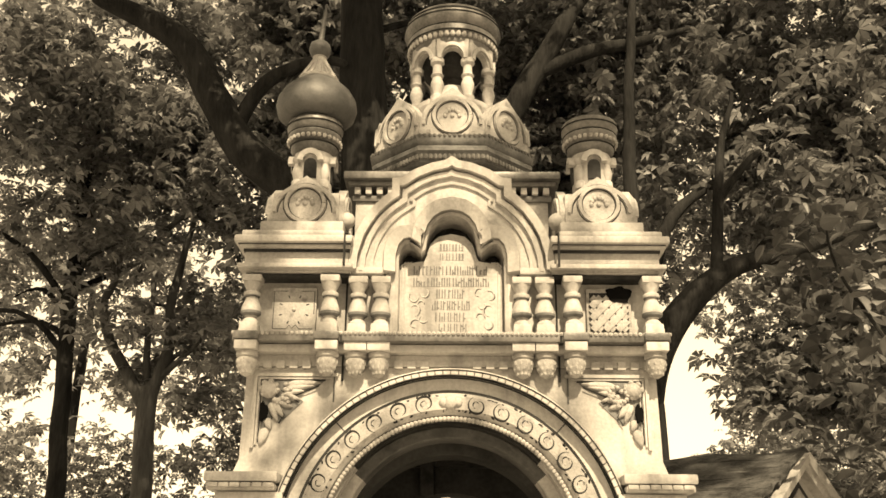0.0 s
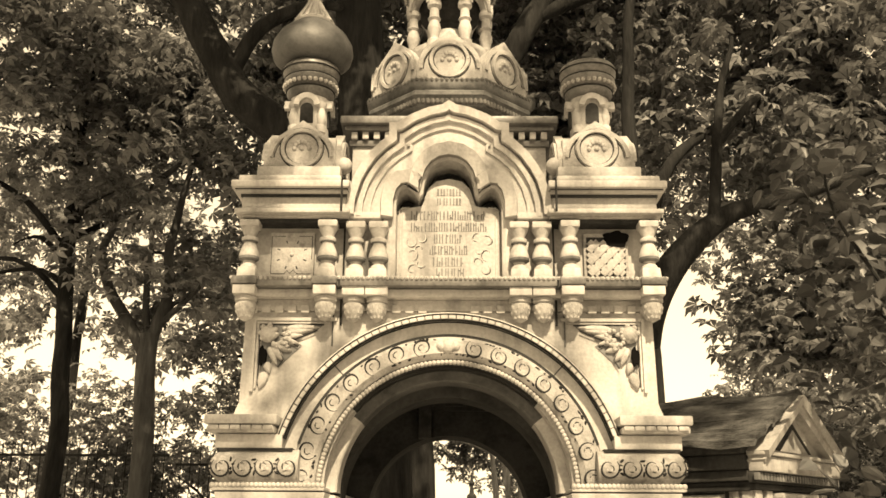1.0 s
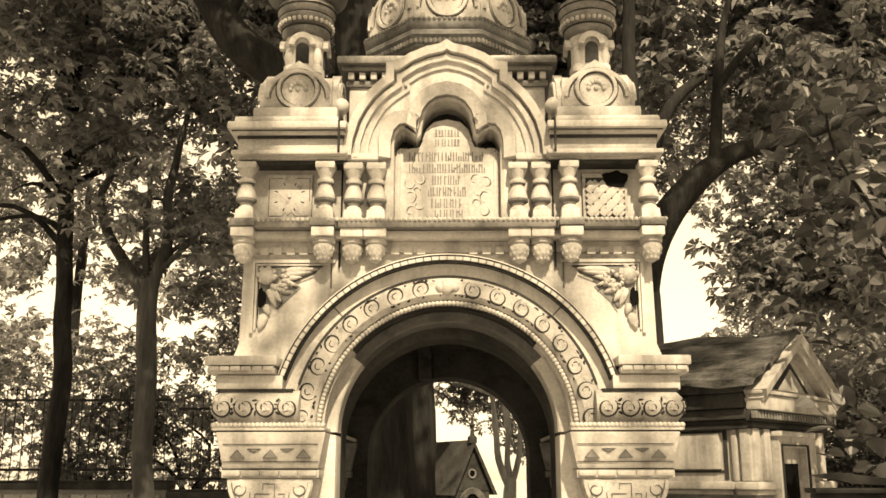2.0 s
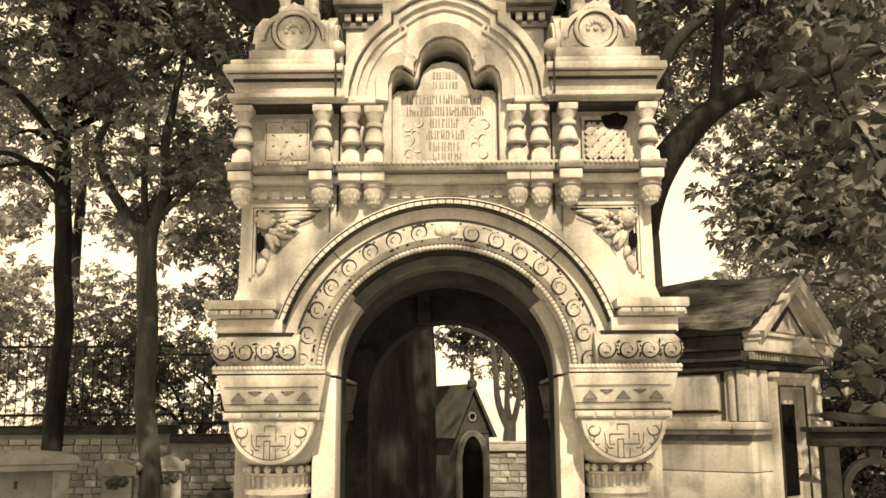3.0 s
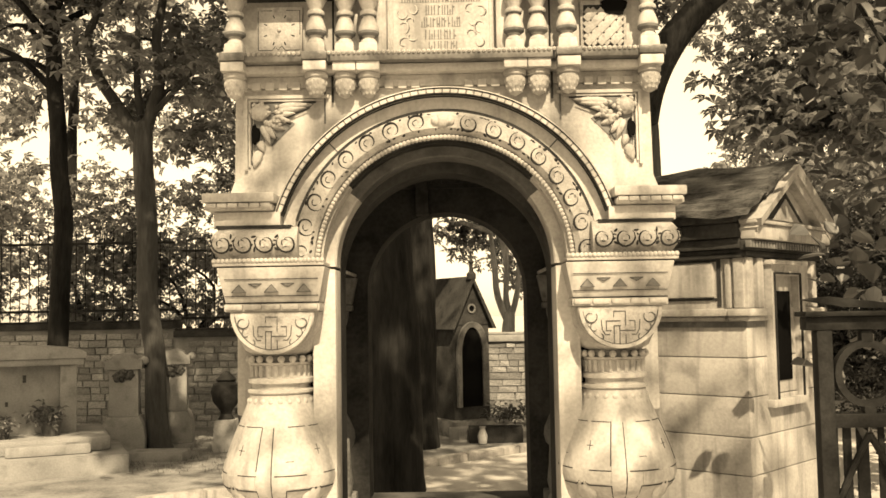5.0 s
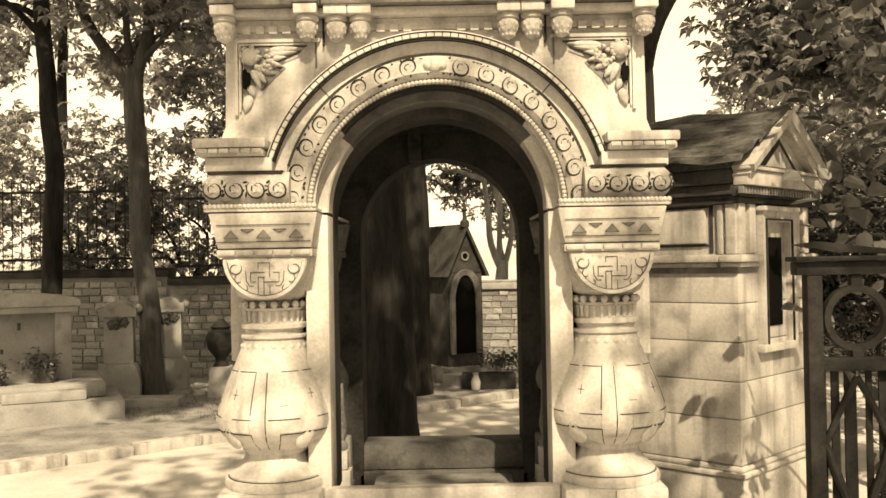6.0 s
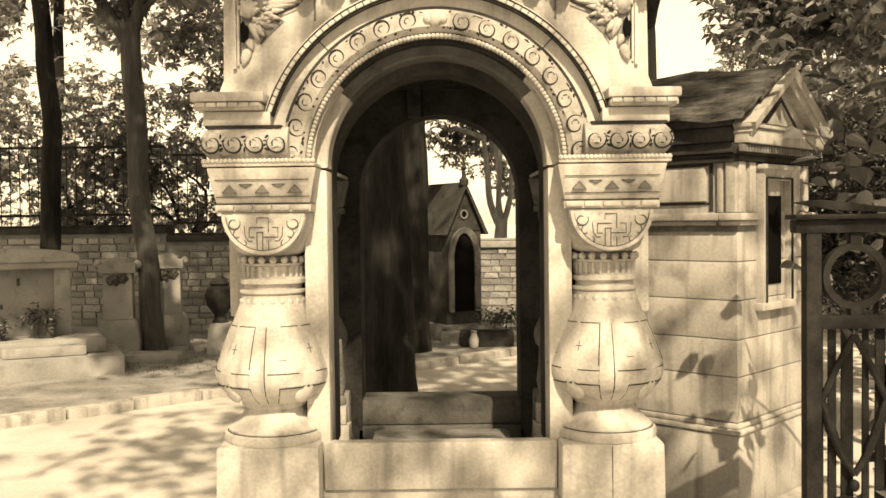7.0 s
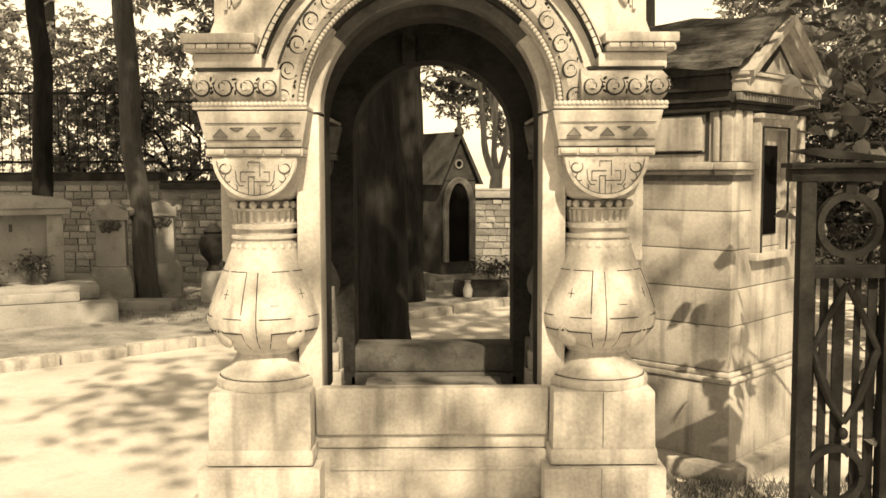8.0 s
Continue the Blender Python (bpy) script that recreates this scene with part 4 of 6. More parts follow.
for s in (-1, 1):
    c = s * TX
    bm = box(B(), c - 0.15, c + 0.15, TY - 0.15, TY + 0.15, 3.206, 3.36, 0.006)
    part("turret_base", bm, STONE, TC)
    for turn in (0, 90, 180, 270):
        gable = part("turret_gable", kokoshnik(B(), c, TY, 0.152, 3.206, 3.40, 0.172, turn, 0.035), CARVED, TC, "small rounded gable with a shell")
        gable_cuts(c, TY, 0.152, 3.206, 3.40, 0.172, turn, gable)
    bm = lathe(B(), [(0.10, 3.36), (0.092, 3.42), (0.092, 3.605)], c, TY, 28)
    drum = part("turret_drum", bm, STONE, TC)
    bm = lathe(B(), [(0.09, 3.605), (0.10, 3.61), (0.112, 3.63), (0.112, 3.645), (0.1, 3.65), (0.115, 3.665), (0.128, 3.69), (0.128, 3.705), (0.118, 3.712), (0.134, 3.735), (0.136, 3.76), (0.128, 3.775), (0.10, 3.78)], c, TY, 28)
    part("turret_cap", bm, WORNDARK, TC, "weathered ring cornice")
    for r, z in ((0.1135, 3.648), (0.126, 3.709), (0.137, 3.748)):
        part("ring_cut", tube(B(), [(c + r * math.cos(k * math.pi / 16), TY + r * math.sin(k * math.pi / 16), z) for k in range(33)], [0.0035] * 33, 5), GROOVE, drum)
    for k in range(4):
        a = radians(45 + 90 * k)
        q = (c + 0.088 * math.cos(a), TY + 0.088 * math.sin(a))
        part("turret_shaft", lathe(B(), [(0.026, 3.42), (0.026, 3.45), (0.018, 3.46), (0.027, 3.50), (0.017, 3.54), (0.027, 3.555), (0.027, 3.57)], q[0], q[1], 10), STONE, drum)
        t = radians(90 * k)
        bm = B()
        prism(bm, [(-0.03, 3.46)] + [(0.03 * math.cos(math.pi * (1 - j / 8)), 3.53 + 0.03 * math.sin(math.pi * j / 8)) for j in range(9)] + [(0.03, 3.46)], -0.096, -0.05)
        for v in bm.verts:
            x, y = v.co.x, v.co.y
            v.co.x, v.co.y = c + x * math.cos(t) - y * math.sin(t), TY + x * math.sin(t) + y * math.cos(t)
        part("turret_niche", bm, DARKSTONE, drum, "dark round-headed niche")
        bm = sweep(B(), [(0.046 * math.cos(math.pi * (1 - j / 12)), 3.545 + 0.046 * math.sin(math.pi * j / 12)) for j in range(13)], [(-0.012, -0.112), (0.014, -0.112), (0.014, -0.06), (-0.012, -0.06)])
        for v in bm.verts:
            x, y = v.co.x, v.co.y
            v.co.x, v.co.y = c + x * math.cos(t) - y * math.sin(t), TY + x * math.sin(t) + y * math.cos(t)
        part("turret_hood", bm, STONE, drum)
    bm = B()
    for k in range(30):
        a = k * math.pi / 15
        ball(bm, (c + 0.124 * math.cos(a), TY + 0.124 * math.sin(a), 3.672), 0.011, 1, 4, 6)
    stuff(part("turret_beading", bm, CARVED, drum))
    # ball brackets behind the turret
    for yy in (4.0, 4.3):
        part("stone_ball", ball(B(), (s * 0.475, yy, 3.235), 0.04, 1, 8, 12), STONE, TC)

ON = [(0.10, 3.78), (0.15, 3.79), (0.185, 3.82), (0.196, 3.86), (0.19, 3.90), (0.165, 3.945), (0.125, 3.985), (0.09, 4.012), (0.07, 4.03)]
onion = part("onion_dome", lathe(B(), ON, -TX, TY, 40), SLATE, TC, "dark weathered onion dome")
bm = lathe(B(), [(0.095, 4.01), (0.098, 4.02), (0.07, 4.05), (0.045, 4.10), (0.03, 4.145), (0.036, 4.15), (0.03, 4.16)], -TX, TY, 24)
part("cone", bm, STONE, onion, "pale ribbed stone cone")
for k in range(14):
    a = k * math.pi / 7
    part("rib", tube(B(), [(-TX + 0.094 * math.cos(a), TY + 0.094 * math.sin(a), 4.018), (-TX + 0.047 * math.cos(a), TY + 0.047 * math.sin(a), 4.10), (-TX + 0.03 * math.cos(a), TY + 0.03 * math.sin(a), 4.14)], [0.009, 0.008, 0.004], 5), STONE, onion)
part("finial_ball", ball(B(), (-TX, TY, 4.195), 0.055, 1, 12, 18), SLATE, onion, "dark metal ball")
part("finial_rod", tube(B(), [(-TX, TY, 4.23), (-TX + 0.02, TY, 4.46)], [0.016, 0.006], 8), SLATE, onion, "dark metal rod")

# ---- central block, octagon and drum ----
OX, OY = 0.0, 4.75
bm = box(B(), -0.46, 0.46, 4.2, 5.3, 2.98, 3.44, 0.006)
part("centre_block", bm, STONE, TC)
for k in range(18):
    x = -0.45 + k * 0.9 / 17
    part("dentil", box(B(), x - 0.014, x + 0.014, 4.165, 4.21, 3.44, 3.475, 0.002), STONE, TC)
bpart("centre_cornice", TC, WORNDARK, "", (-0.475, 0.475, 4.185, 5.31, 3.41, 3.44, 0.004), (-0.495, 0.495, 4.15, 5.35, 3.476, 3.50, 0.006), (-0.515, 0.515, 4.12, 5.38, 3.501, 3.54, 0.01))
bm = lathe(B(), [(0.43, 3.54), (0.43, 3.58), (0.40, 3.60), (0.40, 3.685)], OX, OY, 8, math.pi / 8)
part("octagon_base", bm, STONE, TC)
bm = lathe(B(), [(0.38, 3.686), (0.425, 3.70), (0.43, 3.715), (0.44, 3.735), (0.455, 3.75), (0.455, 3.77), (0.445, 3.78), (0.455, 3.79), (0.465, 3.82), (0.46, 3.835), (0.40, 3.84)], OX, OY, 8, math.pi / 8)
octo = part("octagon_cornice", bm, SOOTSHADE, TC, "eight-sided soot-stained moulding")
bm = B()
for k in range(8):
    a0, a1 = math.pi / 8 + k * math.pi / 4, math.pi / 8 + (k + 1) * math.pi / 4
    p, q = Vector((math.cos(a0), math.sin(a0))) * 0.437, Vector((math.cos(a1), math.sin(a1))) * 0.437
    for j in range(14):
        m = p.lerp(q, (j + 0.5) / 14)
        ball(bm, (OX + m.x, OY + m.y, 3.722), 0.013, 1.3, 4, 6)
        m = p.lerp(q, (j + 0.5) / 14) * 1.055
        ball(bm, (OX + m.x, OY + m.y, 3.828), 0.012, 1, 4, 6)
stuff(part("octagon_beading", bm, WORNDARK, octo))
part("octagon_core", lathe(B(), [(0.40, 3.84), (0.38, 3.98), (0.28, 4.06), (0.24, 4.10)], OX, OY, 8, math.pi / 8), STONE, octo)
for k in range(8):
    gable = part("drum_gable", kokoshnik(B(), OX, OY, 0.165, 3.84, 4.075, 0.405, 45 * k, 0.04), CARVED, TC, "rounded stone gable with rosette")
    gable_cuts(OX, OY, 0.165, 3.84, 4.075, 0.405, 45 * k, gable)
bm = lathe(B(), [(0.255, 4.05), (0.255, 4.12), (0.235, 4.13), (0.235, 4.16), (0.13, 4.17), (0.12, 4.26), (0.09, 4.31), (0.03, 4.335)], OX, OY, 32)
part("drum_core", bm, STONE, TC)
# solid core coloured near-black, as the shade inside the arcade
part("drum_void", lathe(B(), [(0.06, 4.20), (0.07, 4.36), (0.16, 4.40), (0.18, 4.488)], OX, OY, 24), DARKSTONE, TC, "dark core painted as the shade inside the arcade")
for k in range(8):
    a = radians(22.5 + 45 * k)
    q = (OX + 0.215 * math.cos(a), OY + 0.215 * math.sin(a))
    part("drum_shaft", lathe(B(), [(0.038, 4.13), (0.038, 4.17), (0.026, 4.18), (0.026, 4.20), (0.036, 4.235), (0.036, 4.25), (0.026, 4.285), (0.036, 4.30), (0.026, 4.315), (0.024, 4.36), (0.038, 4.375), (0.038, 4.40)], q[0], q[1], 14), STONE, TC)
    # arch between two shafts
    t = radians(45 * k)
    w, r = 0.0823, 0.058
    pts = [(-w, 4.39), (-r, 4.39)] + [(r * math.cos(math.pi * (1 - j / 10)), 4.39 + 0.075 * math.sin(math.pi * j / 10)) for j in range(1, 10)] + [(r, 4.39), (w, 4.39), (w * 1.08, 4.52), (-w * 1.08, 4.52)]
    bm = prism(B(), pts, -0.225, -0.185)
    sweep(bm, [(1.2 * r * math.cos(math.pi * (1 - j / 12)), 4.395 + 0.087 * math.sin(math.pi * j / 12)) for j in range(13)], [(-0.008, -0.24), (0.012, -0.24), (0.012, -0.2), (-0.008, -0.2)])
    for v in bm.verts:
        x, y = v.co.x, v.co.y
        v.co.x, v.co.y = OX + x * math.cos(t) - y * math.sin(t), OY + x * math.sin(t) + y * math.cos(t)
    part("drum_arch", bm, STONE, TC)
bm = lathe(B(), [(0.05, 4.49), (0.225, 4.49), (0.235, 4.51), (0.235, 4.525), (0.248, 4.535), (0.248, 4.55), (0.258, 4.56), (0.258, 4.60), (0.245, 4.61), (0.265, 4.63), (0.277, 4.66), (0.277, 4.685), (0.262, 4.70), (0.265, 4.715), (0.25, 4.73), (0.05, 4.74)], OX, OY, 44)
top = part("drum_cap", bm, WORNDARK, TC, "stone ring cornice left without its dome")
bm = B()
for k in range(48):
    a = k * math.pi / 24
    ball(bm, (OX + 0.248 * math.cos(a), OY + 0.248 * math.sin(a), 4.542), 0.014, 1.3, 4, 6)
stuff(part("cap_beading", bm, CARVED, top))
for r, z in ((0.250, 4.608), (0.2775, 4.672), (0.265, 4.703), (0.259, 4.565)):
    part("ring_cut", tube(B(), [(OX + r * math.cos(k * math.pi / 20), OY + r * math.sin(k * math.pi / 20), z) for k in range(41)], [0.005] * 41, 5), GROOVE, top)


# ---- trees ----
def leaf_cloud(clumps, rng, per=26, size=0.15, spread=0.45, leaflets=5, mat=None):
    """A mesh of many palmate leaves, each of folded leaflets, gathered in flattened clumps."""
    n = len(clumps) * per
    centre = np.repeat(np.array(clumps), per, axis=0) + rng.normal(size=(n, 3)) * [spread * 0.5, spread * 0.5, spread * 0.28]
    yaw = rng.uniform(0, 2 * np.pi, n)
    tilt, lean = rng.normal(0, 0.45, n), rng.normal(0, 0.45, n)
    scale = size * rng.uniform(0.6, 1.25, n)
    up = np.stack([np.sin(tilt), np.sin(lean), np.cos(tilt) * np.cos(lean)], 1)
    up /= np.linalg.norm(up, axis=1)[:, None]
    right = np.cross(up, np.stack([np.cos(yaw), np.sin(yaw), 0 * yaw], 1))
    right /= np.linalg.norm(right, axis=1)[:, None]
    ahead = np.cross(right, up)
    verts, base = [], 0
    faces = []
    for j in range(leaflets):
        a = (j - (leaflets - 1) / 2) * (2.1 * np.pi / 3 / max(1, leaflets - 1) * 1.35)
        d = np.cos(a) * ahead + np.sin(a) * right
        side = -np.sin(a) * ahead + np.cos(a) * right
        ln = scale * (1.0 if abs(a) < 1 else 0.75)
        droop = -0.30 * ln
        tip = centre + d * ln[:, None] + up * droop[:, None]
        mid = centre + d * (0.62 * ln)[:, None]
        wl, wr = mid + side * (0.20 * ln)[:, None] + up * (0.04 * ln)[:, None], mid - side * (0.20 * ln)[:, None] + up * (0.04 * ln)[:, None]
        verts.append(np.stack([centre, wl, tip, wr], 1).reshape(-1, 3))
        k = base + np.arange(n) * 4
        faces.append(np.stack([k, k + 1, k + 2, k + 3], 1))
        base += 4 * n
    v, f = np.concatenate(verts), np.concatenate(faces)
    me = bpy.data.meshes.new("crown")
    me.vertices.add(len(v))
    me.vertices.foreach_set("co", v.ravel())
    me.loops.add(f.size)
    me.loops.foreach_set("vertex_index", f.ravel())
    me.polygons.add(len(f))
    me.polygons.foreach_set("loop_start", np.arange(0, f.size, 4))
    me.polygons.foreach_set("loop_total", np.full(len(f), 4))
    me.update()
    me.validate()
    me.materials.append(mat or LEAF)
    return me


def broad_leaves(places, rng, size, mat):
    """Broad pointed leaves, each folded along its middle, hanging at any angle."""
    n = len(places)
    root = np.array(places)
    d = rng.normal(size=(n, 3)) * (1, 1, 0.5) - (0, 0, 0.45)
    d /= np.linalg.norm(d, axis=1)[:, None]
    side = np.cross(d, rng.normal(size=(n, 3)) * 0.5 + (0, 0, 1))
    side /= np.linalg.norm(side, axis=1)[:, None]
    up = np.cross(side, d)
    ln = (size * rng.uniform(0.65, 1.25, n))[:, None]
    outline = ((0, 0, 0), (0.16, 0.30, 0.05), (0.45, 0.40, 0.07), (0.75, 0.24, 0.03), (1.0, 0, -0.10), (0.75, -0.24, 0.03), (0.45, -0.40, 0.07), (0.16, -0.30, 0.05))
    v = np.stack([root + ln * (a * d + b * side + c * up) for a, b, c in outline], 1).reshape(-1, 3)
    me = bpy.data.meshes.new("crown")
    me.from_pydata(v.tolist(), [], [tuple(8 * k + j for j in f) for k in range(n) for f in ((0, 1, 2, 3, 4), (0, 4, 5, 6, 7))])
    me.materials.append(mat)
    return me


def smooth_line(pts, radii, steps=5, wobble=0.03, seed=0):
    """A rounder, slightly crooked line through the given places."""
    out, rr = [], []
    pts = [Vector(p) for p in pts]
    for k in range(len(pts) - 1):
        a, b = pts[max(k - 1, 0)], pts[k]
        c, d = pts[k + 1], pts[min(k + 2, len(pts) - 1)]
        for j in range(steps):
            t = j / steps
            p = 0.5 * ((2 * b) + (c - a) * t + (2 * a - 5 * b + 4 * c - d) * t * t + (3 * b - a - 3 * c + d) * t ** 3)
            p = p + wobble * Vector((noise.noise((p.z * 1.3, seed, 0)), noise.noise((p.z * 1.3, seed, 7)), 0))
            out.append(p)
            rr.append(radii[k] * (1 - t) + radii[k + 1] * t)
    out.append(pts[-1])
    rr.append(radii[-1])
    return out, rr


TO_SUN = Vector((math.sin(radians(SUN_AZ)) * math.cos(radians(SUN_EL)), -math.cos(radians(SUN_AZ)) * math.cos(radians(SUN_EL)), math.sin(radians(SUN_EL))))
# places to be sunlit, and how wide: leaf clumps towards the sun are left out
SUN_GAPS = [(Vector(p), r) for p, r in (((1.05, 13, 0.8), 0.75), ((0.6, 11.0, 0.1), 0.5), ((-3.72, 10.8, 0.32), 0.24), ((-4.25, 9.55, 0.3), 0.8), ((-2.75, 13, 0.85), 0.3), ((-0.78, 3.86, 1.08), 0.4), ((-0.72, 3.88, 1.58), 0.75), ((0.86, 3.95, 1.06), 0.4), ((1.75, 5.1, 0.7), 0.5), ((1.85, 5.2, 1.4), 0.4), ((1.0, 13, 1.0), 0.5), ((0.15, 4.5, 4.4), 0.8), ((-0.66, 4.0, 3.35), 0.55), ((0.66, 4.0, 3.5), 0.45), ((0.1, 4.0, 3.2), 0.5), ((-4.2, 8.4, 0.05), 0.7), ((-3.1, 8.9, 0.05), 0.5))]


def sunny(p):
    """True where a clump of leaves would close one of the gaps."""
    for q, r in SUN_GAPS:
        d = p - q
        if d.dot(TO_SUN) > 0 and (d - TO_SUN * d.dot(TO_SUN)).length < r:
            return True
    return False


def tree(label, trunk, trunk_r, limbs, crowns, seed, per=26, size=0.15, twigs=10, flare=1.35, gappy=True, spread=0.45, bark=None):
    """trunk: places up the stem; limbs: (places, radii); crowns: (centre, half sizes, number of clumps)."""
    bark = bark or BARK
    rng = np.random.default_rng(seed)
    base = trunk[0]
    ob = thing("tree", (base[0], base[1], 0), label, "tree")
    pts, rr = smooth_line(trunk, trunk_r, 6, 0.05, seed)
    rr[0] *= flare
    rr[1] *= 1 + (flare - 1) * 0.4
    part("trunk", tube(B(), pts, rr, 14), bark, ob)
    for k, (lp, lr) in enumerate(limbs):
        p, r = smooth_line(lp, lr, 6, 0.09, seed + k + 1)
        part("limb", tube(B(), p, r, 10), bark, ob)
    clumps = []
    for c, h, n in crowns:
        d = rng.normal(size=(n, 3))
        d /= np.linalg.norm(d, axis=1)[:, None]
        d *= (rng.uniform(0.12, 1, n) ** (1 / 2.4))[:, None]
        clumps.append(np.array(c) + d * h)
    clumps = np.concatenate(clumps)
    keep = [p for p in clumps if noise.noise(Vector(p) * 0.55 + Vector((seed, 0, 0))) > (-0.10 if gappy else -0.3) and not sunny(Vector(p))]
    # thin twigs lead to some of the clumps
    if twigs:
        bones = [Vector(p) for p in pts[len(pts) // 2:]] + [Vector(p) for lp, _ in limbs for p in lp[1:]]
        for p in keep[:: max(1, len(keep) // twigs)]:
            p = Vector(p)
            near = sorted(bones, key=lambda q: (q - p).length + max(0, q.z - p.z))
            start = near[min(len(near) - 1, int(rng.integers(0, 3)))]
            if (start - p).length > 1.9:
                continue
            mid = start.lerp(p, 0.45) + Vector((rng.normal() * 0.2, rng.normal() * 0.2, 0.25))
            line, rr2 = smooth_line([start, mid, p], [0.05, 0.03, 0.008], 4, 0.1, seed)
            part("branch", tube(B(), line, rr2, 6), bark, ob)
    part("crown", leaf_cloud(keep, rng, per, size, spread), LEAF, ob)
    return ob


tree("large old chestnut with dark trunk behind the tomb",
     [(-0.53, 8.7, 0), (-0.56, 8.7, 1.5), (-0.7, 8.7, 3.5), (-0.86, 8.7, 5.4), (-0.92, 8.7, 6.6), (-0.98, 8.7, 7.6), (-0.9, 8.9, 9.5)], [0.28, 0.285, 0.27, 0.25, 0.24, 0.22, 0.12],
     [([(-0.75, 8.7, 4.5), (-1.2, 8.6, 5.0), (-1.6, 8.6, 5.4), (-2.1, 8.6, 5.83), (-2.4, 8.6, 6.34), (-2.64, 8.6, 6.8), (-3.04, 8.6, 7.2), (-3.8, 8.6, 7.6)], [0.2, 0.19, 0.185, 0.18, 0.17, 0.16, 0.14, 0.08]),
      ([(-0.85, 8.7, 5.3), (0.1, 8.75, 5.8), (0.58, 8.8, 6.26), (0.88, 8.8, 6.8), (1.14, 8.8, 7.35), (1.5, 8.9, 7.9)], [0.15, 0.14, 0.13, 0.12, 0.10, 0.06]),
      ([(0.9, 8.8, 6.8), (1.49, 8.8, 7.07), (1.97, 8.8, 7.17), (2.6, 8.9, 7.4)], [0.08, 0.075, 0.06, 0.03]),
      ([(-2.2, 8.6, 5.95), (-1.95, 8.55, 6.5), (-1.4, 8.5, 6.75), (-1.1, 8.5, 6.7)], [0.08, 0.075, 0.06, 0.04])],
     # first four crowns are out of view, added to shade graves, wall and trunk
     [((-3.0, 5.6, 8.7), (2.1, 1.4, 0.7), 130), ((-2.8, 2.6, 8.8), (1.6, 1.1, 0.5), 80), ((-4.8, 7.2, 8.6), (2.2, 1.1, 0.7), 40), ((-0.6, 6.8, 9.3), (1.6, 1.0, 0.6), 110), ((0.6, 8.8, 9.2), (2.2, 1.6, 0.9), 40), ((-0.65, 10.9, 7.3), (3.3, 1.3, 2.4), 380), ((-2.9, 10.6, 7.8), (1.5, 0.9, 0.9), 70), ((-2.3, 10.4, 8.4), (1.1, 0.8, 0.7), 50), ((-2.7, 11.6, 8.6), (1.4, 0.7, 1.1), 100), ((1.4, 12.2, 6.9), (3.0, 1.3, 1.9), 220), ((-4.0, 10.6, 7.8), (1.9, 0.9, 1.5), 130), ((1.6, 10.2, 8.0), (1.6, 0.9, 1.0), 90)], 11, gappy=False, flare=1.08)
tree("tree with a long dark limb beside the tomb",
     [(1.80, 8.5, 0), (1.79, 8.5, 1.5), (1.79, 8.5, 3.2), (1.74, 8.6, 5), (1.86, 8.7, 7), (2.1, 8.8, 9.3)], [0.15, 0.13, 0.12, 0.075, 0.05, 0.02],
     [([(1.79, 8.5, 3.3), (1.9, 8.3, 3.8), (2.24, 8.2, 4.2), (2.62, 8.2, 4.47), (3.1, 8.2, 4.6), (4.0, 8.1, 4.9)], [0.15, 0.145, 0.12, 0.09, 0.07, 0.03]),
      ([(1.85, 8.6, 4.4), (2.3, 8.8, 5.3), (3.2, 9, 5.9)], [0.08, 0.06, 0.03]),
      ([(2.4, 8.2, 4.3), (2.5, 8.3, 5.2), (2.8, 8.5, 6.4)], [0.06, 0.05, 0.02])],
     # first two crowns are out of view, added to shade what stands behind the tomb
     [((1.2, 4.6, 8.7), (2.1, 1.4, 0.7), 80), ((0.3, 1.4, 8.9), (1.1, 1.3, 0.5), 42), ((4.2, 9.4, 8.0), (2.4, 1.2, 1.0), 110), ((4.0, 9.6, 6.3), (2.5, 1.2, 1.7), 190), ((4.7, 10.2, 6.7), (1.4, 0.8, 0.9), 70), ((4.9, 9.2, 3.7), (1.6, 1.0, 1.2), 130), ((3.6, 9.7, 3.5), (0.8, 0.7, 0.8), 45)], 12, gappy=False)
tree("slender tree with a straight dark trunk",
     [(-4.7, 11.4, 0), (-4.67, 11.4, 1.4), (-4.64, 11.4, 2.9), (-4.72, 11.4, 4.2), (-4.8, 11.4, 5.4), (-4.8, 11.5, 7.5)], [0.13, 0.12, 0.11, 0.10, 0.09, 0.05],
     [([(-4.78, 11.4, 5.0), (-5.3, 11.2, 5.6), (-6, 11, 6)], [0.05, 0.04, 0.02])],
     [((-5.2, 11.0, 6.8), (2.3, 1.6, 1.9), 105), ((-6.0, 10.5, 4.4), (1.0, 0.9, 1.3), 45)], 13, twigs=14)
tree("leaning forked tree by the cemetery wall",
     [(-3.35, 11.1, 0), (-3.43, 11.1, 0.95), (-3.5, 11.1, 1.93), (-3.55, 11.1, 3.2), (-3.57, 11.1, 3.9)], [0.135, 0.12, 0.12, 0.12, 0.11],
     [([(-3.56, 11.1, 3.6), (-3.85, 11.05, 4.1), (-4.07, 11, 4.48), (-4.22, 11, 4.9), (-4.1, 11, 5.3), (-4.4, 11, 6.2)], [0.08, 0.07, 0.06, 0.05, 0.04, 0.02]),
      ([(-3.56, 11.1, 3.7), (-3.39, 11.1, 4.5), (-3.38, 11.1, 5.1), (-3.2, 11.1, 6.2)], [0.08, 0.065, 0.055, 0.02]),
      ([(-3.56, 11.1, 3.8), (-3.65, 11.1, 4.6), (-3.7, 11.1, 5.8)], [0.05, 0.04, 0.02])],
     [((-3.5, 11.5, 5.6), (1.8, 1.3, 1.7), 88)], 14, twigs=12, bark=PALEBARK)
